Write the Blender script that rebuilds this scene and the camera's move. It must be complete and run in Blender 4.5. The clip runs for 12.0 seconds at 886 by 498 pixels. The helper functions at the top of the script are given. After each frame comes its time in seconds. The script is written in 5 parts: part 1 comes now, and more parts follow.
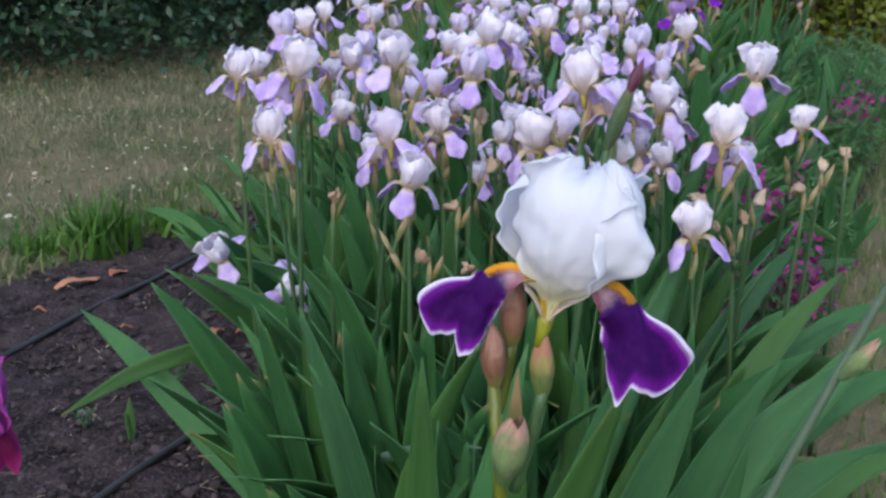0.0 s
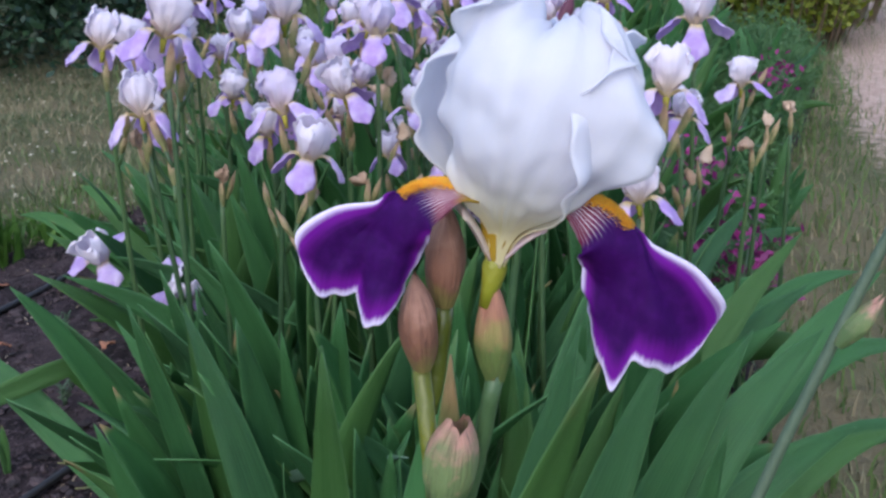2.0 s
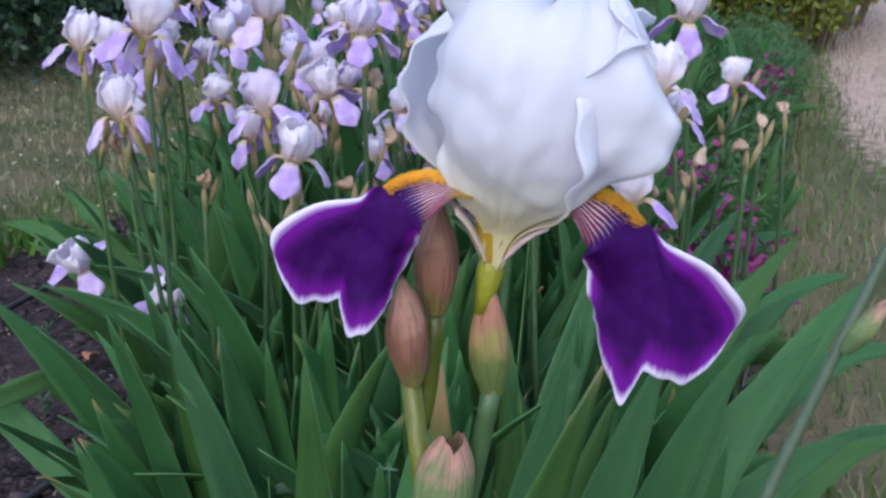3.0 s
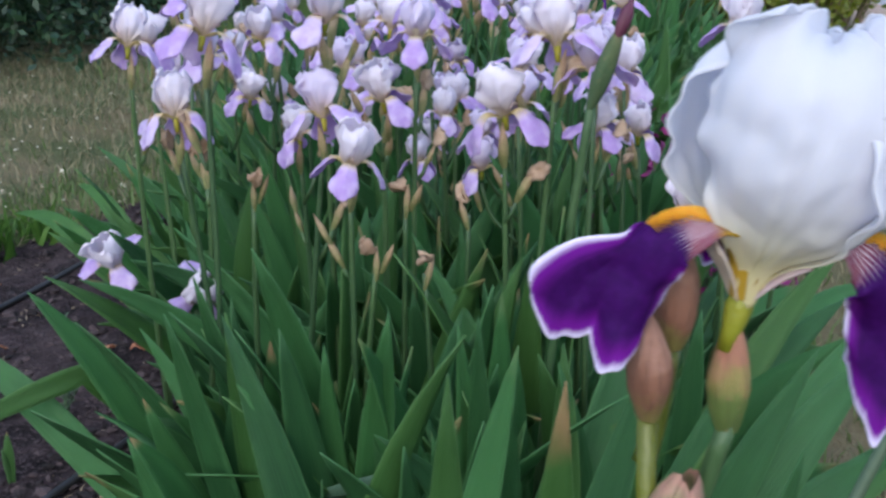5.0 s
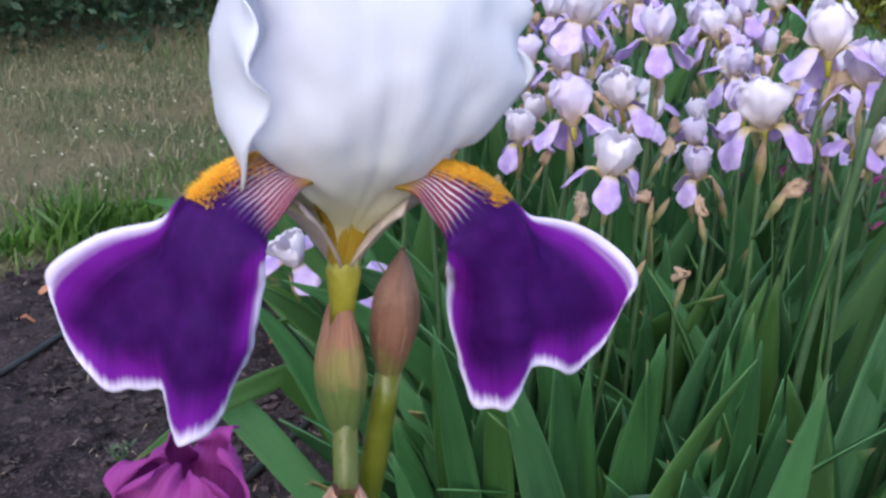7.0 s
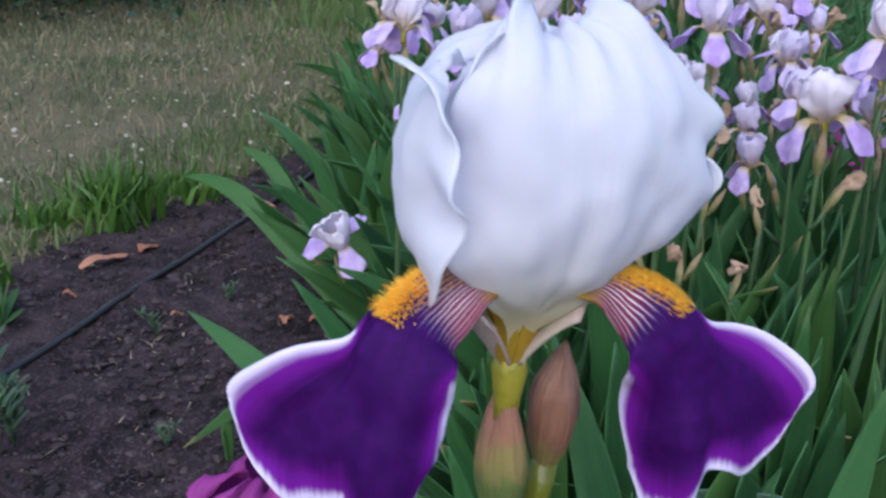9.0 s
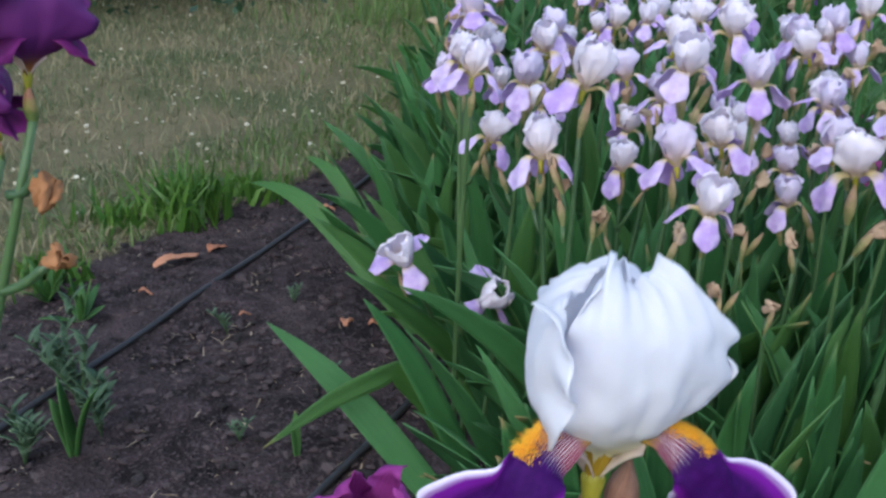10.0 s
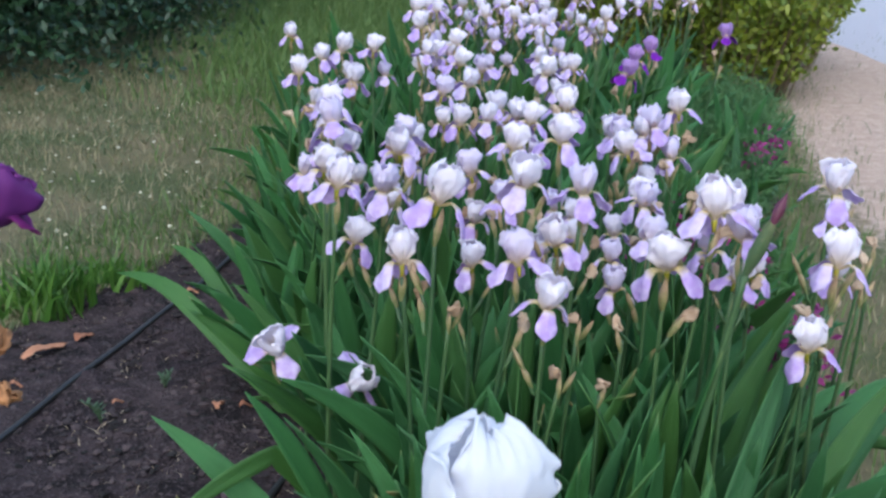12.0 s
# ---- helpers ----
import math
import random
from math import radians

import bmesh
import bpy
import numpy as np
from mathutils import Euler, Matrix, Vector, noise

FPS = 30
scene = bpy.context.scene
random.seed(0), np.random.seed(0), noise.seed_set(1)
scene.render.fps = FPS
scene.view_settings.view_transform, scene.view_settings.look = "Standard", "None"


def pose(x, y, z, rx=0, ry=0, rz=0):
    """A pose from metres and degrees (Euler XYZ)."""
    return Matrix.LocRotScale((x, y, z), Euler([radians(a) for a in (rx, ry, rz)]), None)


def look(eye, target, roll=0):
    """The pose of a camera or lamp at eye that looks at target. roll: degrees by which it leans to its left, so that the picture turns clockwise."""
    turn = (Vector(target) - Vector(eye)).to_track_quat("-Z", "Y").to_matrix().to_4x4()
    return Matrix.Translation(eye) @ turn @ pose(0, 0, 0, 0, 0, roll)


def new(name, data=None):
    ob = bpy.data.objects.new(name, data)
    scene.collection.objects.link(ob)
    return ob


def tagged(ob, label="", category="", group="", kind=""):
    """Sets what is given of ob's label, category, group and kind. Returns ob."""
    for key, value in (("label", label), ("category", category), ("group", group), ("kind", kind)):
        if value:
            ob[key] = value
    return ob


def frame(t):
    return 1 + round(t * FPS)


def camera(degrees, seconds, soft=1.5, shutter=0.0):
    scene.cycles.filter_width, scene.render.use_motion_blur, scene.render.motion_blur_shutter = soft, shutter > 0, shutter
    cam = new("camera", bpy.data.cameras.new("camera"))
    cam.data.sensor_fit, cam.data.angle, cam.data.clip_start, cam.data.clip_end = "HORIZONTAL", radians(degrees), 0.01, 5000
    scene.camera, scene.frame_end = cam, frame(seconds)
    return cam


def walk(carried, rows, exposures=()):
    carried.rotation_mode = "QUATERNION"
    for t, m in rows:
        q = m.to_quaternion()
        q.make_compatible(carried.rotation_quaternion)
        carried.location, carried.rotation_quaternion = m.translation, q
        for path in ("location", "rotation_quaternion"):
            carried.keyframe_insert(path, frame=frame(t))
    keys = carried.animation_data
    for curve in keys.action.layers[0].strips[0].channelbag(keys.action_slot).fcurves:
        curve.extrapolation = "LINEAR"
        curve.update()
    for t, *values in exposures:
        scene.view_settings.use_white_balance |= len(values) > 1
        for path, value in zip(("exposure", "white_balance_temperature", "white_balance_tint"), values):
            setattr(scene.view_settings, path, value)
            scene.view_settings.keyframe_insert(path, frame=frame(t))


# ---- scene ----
cam = camera(45.0, 12.0, 2.7, 0.3)
METRES, EYE, TILT, LEAN, TURN = 1.1, 1.04, -19.3, 0.0, 0.0
ROWS = [
    (0.0, 0.0, 0.0, 0.0, 0.0, 0.0, 0.0),
    (0.5, -0.0051, 0.0418, -0.0232, -0.09, 0.02, 0.4),
    (1.0, -0.0123, 0.106, -0.0346, -0.76, 0.02, 1.03),
    (1.5, -0.0025, 0.1533, -0.0294, -2.66, 0.12, 2.05),
    (2.0, 0.0076, 0.1904, -0.0305, -4.44, 0.13, 2.97),
    (2.5, 0.0059, 0.2095, -0.0337, -4.91, 0.22, 3.33),
    (3.0, 0.0092, 0.222, -0.0322, -5.06, 0.48, 3.36),
    (5.0, -0.0686, 0.2351, -0.0164, -6.13, 0.05, 2.18),
    (5.5, -0.1452, 0.2312, -0.0009, -3.41, -0.13, 0.57),
    (6.0, -0.2268, 0.2543, -0.0005, -3.83, -0.09, -0.23),
    (6.5, -0.2905, 0.2804, 0.0004, -5.09, -0.3, 0.11),
    (7.0, -0.3172, 0.2881, 0.0178, -5.73, -0.74, 0.5),
    (9.0, -0.3494, 0.2963, 0.0484, -4.54, -2.78, 0.24),
    (9.5, -0.3681, 0.2622, 0.0687, -1.67, -3.35, -0.53),
    (10.0, -0.383, 0.1784, 0.1105, -2.28, -3.76, -1.16),
    (10.5, -0.3849, 0.1245, 0.1585, -5.22, -3.99, -0.93),
    (11.0, -0.3872, 0.1059, 0.1813, -8.51, -3.29, -0.55),
    (11.5, -0.3839, 0.068, 0.2091, -8.98, -1.61, 0.45),
    (12.0, -0.4225, 0.0164, 0.1732, -10.43, -0.78, 0.6),
]
EXPOSURES = [
    (0.0, 0.22, 6450, 8), (1.0, 0.24, 6200, 11), (3.0, 0.22, 6150, 12), (5.0, 0.22, 6250, 7), (5.5, 0.58, 6550, 4), (6.0, 0.44, 7050, 1), (6.5, 0.50, 6900, 6),
    (7.0, 0.42, 6450, 11), (9.0, 0.18, 6100, 12), (9.5, 0.15, 6150, 9), (10.0, 0.26, 6350, 4), (10.5, 0.22, 6350, 0), (11.0, 0.33, 6250, -1), (12.0, 0.40, 6250, 2),
]
walk(cam, [(t, pose(0, 0, EYE, TILT, LEAN, TURN) @ pose(METRES * x, METRES * y, METRES * z, 90 + pitch, roll, yaw)) for t, x, y, z, yaw, pitch, roll in ROWS], EXPOSURES)

# ---- light ----
world = bpy.data.worlds.new("dusk_sky")
scene.world = world
world.use_nodes = True
wn = world.node_tree.nodes
sky = wn.new("ShaderNodeTexSky")
sky.sky_type = "NISHITA"
sky.sun_disc = False
sky.sun_elevation = radians(38)
sky.sun_rotation = radians(200)
sky.air_density, sky.dust_density, sky.ozone_density = 1.0, 1.6, 1.5
world.node_tree.links.new(sky.outputs[0], wn["Background"].inputs[0])
wn["Background"].inputs[1].default_value = 0.26
sun_data = bpy.data.lights.new("sun", "SUN")
sun_data.energy, sun_data.angle, sun_data.color = 1.5, radians(60), (0.91, 0.97, 1.0)
sun = new("sun", sun_data)
sun.matrix_world = look((0, 0, 8), (0.75, 2.1, 0))


# ---- node helpers ----
def blank(name):
    m = bpy.data.materials.new(name)
    m.use_nodes = True
    m.node_tree.nodes.clear()
    return m, m.node_tree


def plug(nt, socket, value):
    if isinstance(value, bpy.types.NodeSocket):
        nt.links.new(value, socket)
    elif isinstance(value, tuple) and len(value) == 3 and socket.type == "RGBA":
        socket.default_value = (*value, 1)
    else:
        socket.default_value = value


def calc(nt, op, a, b=0.0, c=None, clamp=False):
    n = nt.nodes.new("ShaderNodeMath")
    n.operation, n.use_clamp = op, clamp
    plug(nt, n.inputs[0], a)
    plug(nt, n.inputs[1], b)
    if c is not None:
        plug(nt, n.inputs[2], c)
    return n.outputs[0]


def step(nt, x, lo, hi):
    n = nt.nodes.new("ShaderNodeMapRange")
    n.interpolation_type = "SMOOTHSTEP"
    plug(nt, n.inputs[0], x)
    n.inputs[1].default_value, n.inputs[2].default_value = lo, hi
    return n.outputs[0]


def blend(nt, fac, a, b, how="MIX"):
    n = nt.nodes.new("ShaderNodeMix")
    n.data_type, n.blend_type = "RGBA", how
    plug(nt, n.inputs[0], fac)
    plug(nt, n.inputs[6], a)
    plug(nt, n.inputs[7], b)
    return n.outputs[2]


def coords(nt, which="Object"):
    return nt.nodes.new("ShaderNodeTexCoord").outputs[which]


def stretch(nt, vec, sx, sy, sz):
    n = nt.nodes.new("ShaderNodeMapping")
    plug(nt, n.inputs[0], vec)
    n.inputs[3].default_value = (sx, sy, sz)
    return n.outputs[0]


def fuzz(nt, vec, scale, detail=3.0, rough=0.55):
    n = nt.nodes.new("ShaderNodeTexNoise")
    plug(nt, n.inputs["Vector"], vec)
    n.inputs["Scale"].default_value, n.inputs["Detail"].default_value, n.inputs["Roughness"].default_value = scale, detail, rough
    return n.outputs[0]


def split(nt, vec):
    n = nt.nodes.new("ShaderNodeSeparateXYZ")
    plug(nt, n.inputs[0], vec)
    return n.outputs


def chance(nt):
    return nt.nodes.new("ShaderNodeObjectInfo").outputs["Random"]


def island(nt):
    return nt.nodes.new("ShaderNodeNewGeometry").outputs["Random Per Island"]


def relief(nt, height, strength, distance):
    n = nt.nodes.new("ShaderNodeBump")
    n.inputs["Strength"].default_value, n.inputs["Distance"].default_value = strength, distance
    plug(nt, n.inputs["Height"], height)
    return n.outputs[0]


def finish(m, nt, colour, rough=0.6, bump=None, thin=0.0, thin_colour=None, spec=0.5):
    p = nt.nodes.new("ShaderNodeBsdfPrincipled")
    plug(nt, p.inputs["Base Color"], colour)
    plug(nt, p.inputs["Roughness"], rough)
    p.inputs["Specular IOR Level"].default_value = spec
    if bump is not None:
        nt.links.new(bump, p.inputs["Normal"])
    out = nt.nodes.new("ShaderNodeOutputMaterial")
    last = p.outputs[0]
    if thin:
        tr = nt.nodes.new("ShaderNodeBsdfTranslucent")
        plug(nt, tr.inputs[0], colour if thin_colour is None else thin_colour)
        if bump is not None:
            nt.links.new(bump, tr.inputs["Normal"])
        mx = nt.nodes.new("ShaderNodeMixShader")
        mx.inputs[0].default_value = thin
        nt.links.new(last, mx.inputs[1])
        nt.links.new(tr.outputs[0], mx.inputs[2])
        last = mx.outputs[0]
    nt.links.new(last, out.inputs[0])
    return m


# ---- materials ----
def standard_material(name, top, low, base, thin=0.62, fade=0.40, veins=0.16):
    """Upright petals: top colour, a tinge lower down, a yellowish base, fine veins along the petal."""
    m, nt = blank(name)
    uv = coords(nt, "UV")
    u, v, _ = split(nt, uv)
    vein = fuzz(nt, stretch(nt, uv, 3, 60, 1), 1.0, 4)
    cloud = fuzz(nt, coords(nt), 45, 3)
    c = blend(nt, step(nt, calc(nt, "ADD", u, calc(nt, "MULTIPLY", cloud, 0.25)), 0.75, 0.15), top, low)
    c = blend(nt, step(nt, calc(nt, "ADD", u, calc(nt, "MULTIPLY", vein, 0.14)), fade, 0.10), c, base)
    c = blend(nt, calc(nt, "MULTIPLY", step(nt, vein, 0.45, 0.75), veins), c, low)
    bump = relief(nt, calc(nt, "ADD", calc(nt, "MULTIPLY", vein, 0.7), cloud), 0.09, 0.002)
    return finish(m, nt, c, 0.55, bump, thin, None, 0.25)


def fall_material(name, dark, mid, edge, haft, throat, stripe, thin=0.2, rim=0.06):
    """Hanging petals: a pale rim, a velvety blade, a veined haft that turns into the throat."""
    m, nt = blank(name)
    uv = coords(nt, "UV")
    u, v, _ = split(nt, uv)
    side = calc(nt, "ABSOLUTE", calc(nt, "SUBTRACT", calc(nt, "MULTIPLY", v, 2.0), 1.0))
    vein = fuzz(nt, stretch(nt, uv, 4, 46, 1), 1.0, 3)
    grain = fuzz(nt, coords(nt), 260, 2)
    far = calc(nt, "MINIMUM", calc(nt, "SUBTRACT", 1.0, side), calc(nt, "MULTIPLY", calc(nt, "SUBTRACT", 1.0, u), 3.0))
    far = calc(nt, "ADD", far, calc(nt, "MULTIPLY", calc(nt, "SUBTRACT", vein, 0.5), rim * 2.2))
    far = calc(nt, "ADD", far, calc(nt, "MULTIPLY", step(nt, u, 0.74, 0.56), 0.5))
    glow = blend(nt, step(nt, far, rim * 1.2, rim * 7.0), mid, dark)
    glow = blend(nt, calc(nt, "MULTIPLY", step(nt, grain, 0.35, 0.8), 0.12), glow, mid)
    c = blend(nt, step(nt, far, rim * 0.2, rim * 2.2), edge, glow)
    # streaks that fan out from the haft
    fan = calc(nt, "SINE", calc(nt, "ADD", calc(nt, "MULTIPLY", calc(nt, "SUBTRACT", v, 0.5), 165.0), calc(nt, "ADD", calc(nt, "MULTIPLY", fuzz(nt, stretch(nt, uv, 9, 7, 1), 1.0, 2), 7.0), calc(nt, "MULTIPLY", calc(nt, "MULTIPLY", side, u), 26.0))))
    zone = step(nt, calc(nt, "ADD", u, calc(nt, "MULTIPLY", vein, 0.14)), 0.67, 0.53)
    c = blend(nt, step(nt, calc(nt, "ADD", u, calc(nt, "MULTIPLY", vein, 0.10)), 0.62, 0.50), c, haft)
    c = blend(nt, calc(nt, "MULTIPLY", calc(nt, "MULTIPLY", step(nt, fan, 0.40, 0.90), zone), calc(nt, "SUBTRACT", 0.8, calc(nt, "MULTIPLY", step(nt, side, 0.55, 1.0), 0.6))), c, stripe)
    c = blend(nt, step(nt, calc(nt, "ADD", u, calc(nt, "MULTIPLY", vein, 0.08)), 0.44, 0.34), c, throat)
    bump = relief(nt, vein, 0.3, 0.001)
    return finish(m, nt, c, 0.65, bump, thin, None, 0.12)


def soft_fall_material(name, blade, pale, throat):
    m, nt = blank(name)
    uv = coords(nt, "UV")
    u, v, _ = split(nt, uv)
    vein = fuzz(nt, stretch(nt, uv, 3, 40, 1), 1.0, 3)
    cloud = fuzz(nt, coords(nt), 60, 2)
    c = blend(nt, step(nt, calc(nt, "ADD", cloud, calc(nt, "MULTIPLY", chance(nt), 0.35)), 0.4, 0.95), blade, pale)
    c = blend(nt, calc(nt, "MULTIPLY", step(nt, vein, 0.5, 0.8), 0.35), c, pale)
    c = blend(nt, step(nt, u, 0.50, 0.25), c, throat)
    return finish(m, nt, c, 0.55, relief(nt, vein, 0.3, 0.001), 0.35, None, 0.3)


def leaf_material(name, a, b, pale, spread=0.5):
    """Sword leaves: fine parallel veins, a lighter side, some yellowing towards the tip."""
    m, nt = blank(name)
    uv = coords(nt, "UV")
    u, v, _ = split(nt, uv)
    vein = fuzz(nt, stretch(nt, uv, 2.5, 70, 1), 1.0, 3)
    cloud = fuzz(nt, coords(nt), 14, 3)
    rnd = chance(nt)
    c = blend(nt, calc(nt, "ADD", calc(nt, "MULTIPLY", rnd, spread), calc(nt, "MULTIPLY", cloud, 0.5), clamp=True), a, b)
    c = blend(nt, calc(nt, "MULTIPLY", step(nt, vein, 0.38, 0.72), 0.48), c, pale)
    rimv = calc(nt, "ABSOLUTE", calc(nt, "SUBTRACT", v, 0.5))
    c = blend(nt, calc(nt, "MULTIPLY", step(nt, rimv, 0.455, 0.495), 0.6), c, pale)
    dry = calc(nt, "MULTIPLY", step(nt, calc(nt, "ADD", u, calc(nt, "MULTIPLY", cloud, 0.2)), 1.02, 1.12), step(nt, rnd, 0.80, 0.95))
    c = blend(nt, dry, c, (0.30, 0.19, 0.09))
    return finish(m, nt, c, 0.46, relief(nt, vein, 0.7, 0.0015), 0.20, blend(nt, 0.5, c, pale), 0.32)


def spathe_material(name, low, high, papery, turn=0.4, dry=0.52):
    m, nt = blank(name)
    uv = coords(nt, "UV")
    u, v, _ = split(nt, uv)
    vein = fuzz(nt, stretch(nt, uv, 3, 30, 1), 1.0, 4)
    cloud = fuzz(nt, coords(nt), 120, 4)
    k = calc(nt, "ADD", u, calc(nt, "MULTIPLY", calc(nt, "SUBTRACT", cloud, 0.5), 0.7))
    c = blend(nt, step(nt, k, turn - 0.15, turn + 0.2), low, high)
    c = blend(nt, step(nt, k, dry, dry + 0.33), c, papery)
    c = blend(nt, calc(nt, "MULTIPLY", step(nt, vein, 0.45, 0.7), 0.5), c, blend(nt, 0.6, c, (0.05, 0.025, 0.02)))
    c = blend(nt, calc(nt, "MULTIPLY", step(nt, fuzz(nt, coords(nt), 260, 3), 0.55, 0.75), 0.35), c, papery)
    return finish(m, nt, c, 0.6, relief(nt, calc(nt, "ADD", vein, calc(nt, "MULTIPLY", cloud, 0.6)), 0.9, 0.0022), 0.15)


def mottled(name, a, b, scale, rough=0.7, per="object", thin=0.0, strength=0.4, dist=0.003):
    m, nt = blank(name)
    n = fuzz(nt, coords(nt), scale, 4)
    r = island(nt) if per == "island" else chance(nt)
    k = calc(nt, "ADD", calc(nt, "MULTIPLY", n, 0.6), calc(nt, "MULTIPLY", r, 0.5))
    c = blend(nt, step(nt, k, 0.25, 0.85), a, b)
    return finish(m, nt, c, rough, relief(nt, fuzz(nt, coords(nt), scale * 4, 3), strength, dist), thin)


WHITE_STANDARD = standard_material("white_standard", (0.80, 0.80, 0.87), (0.79, 0.78, 0.84), (0.82, 0.76, 0.46), 0.52, 0.60)
VIOLET_FALL = fall_material("violet_fall", (0.032, 0.002, 0.082), (0.17, 0.010, 0.30), (0.76, 0.70, 0.93), (0.20, 0.034, 0.070), (0.42, 0.27, 0.03), (0.84, 0.78, 0.88), 0.2, 0.042)
PALE_STANDARD = standard_material("pale_standard", (0.86, 0.81, 0.90), (0.78, 0.70, 0.85), (0.72, 0.58, 0.40), 0.48, 0.66)
LILAC_STANDARD = standard_material("lilac_standard", (0.78, 0.71, 0.87), (0.68, 0.56, 0.80), (0.68, 0.53, 0.36), 0.48, 0.66)
LILAC_FALL = soft_fall_material("lilac_fall", (0.50, 0.33, 0.71), (0.72, 0.60, 0.84), (0.64, 0.52, 0.28))
MAGENTA_STANDARD = standard_material("magenta_standard", (0.34, 0.05, 0.29), (0.17, 0.012, 0.09), (0.38, 0.13, 0.05), 0.4, 0.5, 0.6)
MAGENTA_FALL = fall_material("magenta_fall", (0.10, 0.003, 0.04), (0.20, 0.01, 0.09), (0.24, 0.02, 0.12), (0.22, 0.08, 0.04), (0.40, 0.24, 0.06), (0.42, 0.25, 0.18), 0.2, 0.06)
MAROON_STANDARD = standard_material("maroon_standard", (0.16, 0.030, 0.20), (0.10, 0.015, 0.12), (0.30, 0.12, 0.03), 0.35)
MAROON_FALL = fall_material("maroon_fall", (0.055, 0.006, 0.055), (0.13, 0.014, 0.12), (0.17, 0.025, 0.15), (0.15, 0.05, 0.03), (0.30, 0.17, 0.04), (0.28, 0.12, 0.10), 0.2, 0.06)
PURPLE_FALL = fall_material("purple_fall", (0.13, 0.01, 0.28), (0.24, 0.03, 0.46), (0.30, 0.06, 0.52), (0.25, 0.10, 0.20), (0.4, 0.3, 0.1), (0.5, 0.4, 0.5), 0.2, 0.06)
PURPLE_STANDARD = standard_material("purple_standard", (0.62, 0.42, 0.74), (0.46, 0.22, 0.62), (0.5, 0.35, 0.2))
BEARD_ORANGE = mottled("orange_beard", (0.82, 0.27, 0.006), (0.88, 0.52, 0.03), 90, 0.6, "island")
BEARD_PALE = mottled("pale_beard", (0.80, 0.58, 0.20), (0.82, 0.70, 0.45), 90, 0.6, "island")
STYLE_ARM = mottled("style_arm", (0.66, 0.50, 0.56), (0.72, 0.62, 0.52), 70, 0.5, "object", 0.3)
TUBE_GREEN = mottled("perianth_tube", (0.22, 0.24, 0.015), (0.34, 0.30, 0.03), 60, 0.45, "object", 0.1)
SPATHE_BROWN = spathe_material("brown_spathe", (0.26, 0.22, 0.07), (0.25, 0.115, 0.075), (0.40, 0.21, 0.155), 0.12)
SPATHE_GREEN = spathe_material("green_spathe", (0.13, 0.19, 0.050), (0.32, 0.26, 0.09), (0.44, 0.20, 0.13))
SHEATH_LEAFY = spathe_material("leafy_sheath", (0.06, 0.11, 0.045), (0.10, 0.14, 0.055), (0.22, 0.17, 0.09), 0.6, 0.8)
SHEATH_TORN = spathe_material("torn_sheath", (0.09, 0.16, 0.055), (0.16, 0.22, 0.085), (0.50, 0.27, 0.21), 0.35, 0.64)
SPATHE_STRAW = spathe_material("straw_spathe", (0.21, 0.22, 0.08), (0.40, 0.31, 0.16), (0.50, 0.34, 0.22))
RUSTY = mottled("rusty_petal", (0.24, 0.085, 0.03), (0.42, 0.19, 0.08), 60, 0.75, "object", 0.2)
WITHERED = mottled("withered_petal", (0.44, 0.29, 0.20), (0.62, 0.47, 0.36), 60, 0.75, "object", 0.2)
STEM_GREEN = mottled("stem_green", (0.032, 0.075, 0.030), (0.065, 0.125, 0.045), 30, 0.45)
STEM_GREY = mottled("stem_grey", (0.045, 0.080, 0.050), (0.075, 0.115, 0.072), 30, 0.5)
STEM_BRIGHT = mottled("stem_bright", (0.070, 0.088, 0.007), (0.115, 0.128, 0.010), 30, 0.35)
LEAF = leaf_material("iris_leaf", (0.006, 0.036, 0.016), (0.042, 0.150, 0.042), (0.085, 0.215, 0.080), 0.8)
LEAF_BLUE = leaf_material("blue_green_leaf", (0.065, 0.15, 0.10), (0.10, 0.20, 0.13), (0.20, 0.30, 0.22))
WEED_LEAF = leaf_material("weed_leaf", (0.040, 0.085, 0.048), (0.070, 0.130, 0.070), (0.12, 0.19, 0.12))
LEAF_LIGHT = leaf_material("light_leaf", (0.024, 0.085, 0.021), (0.050, 0.138, 0.029), (0.09, 0.195, 0.06))
HOSE = mottled("hose_rubber", (0.012, 0.012, 0.014), (0.03, 0.03, 0.034), 40, 0.45)
BARK = mottled("dry_bark", (0.26, 0.095, 0.05), (0.42, 0.19, 0.11), 60, 0.85)
CLOD = mottled("soil_clod", (0.007, 0.0045, 0.0055), (0.064, 0.044, 0.048), 30, 0.95, "island", 0.0, 0.8, 0.006)
STRAW = mottled("straw", (0.30, 0.22, 0.14), (0.46, 0.37, 0.27), 30, 0.8, "island")
LAWN_BLADE = mottled("lawn_blade", (0.078, 0.122, 0.048), (0.32, 0.265, 0.165), 1.3, 0.7, "island", 0.25)
GREEN_BLADE = mottled("green_blade", (0.040, 0.115, 0.015), (0.095, 0.195, 0.030), 3, 0.5, "island", 0.3)
MEADOW_BLADE = mottled("meadow_blade", (0.07, 0.14, 0.03), (0.15, 0.22, 0.07), 1.5, 0.6, "island", 0.3)
CLOVER = mottled("clover_head", (0.42, 0.38, 0.28), (0.60, 0.56, 0.45), 20, 0.8, "island")
HEDGE_LEAF = mottled("hedge_leaf", (0.010, 0.032, 0.015), (0.028, 0.070, 0.029), 2.0, 0.5, "island", 0.15)
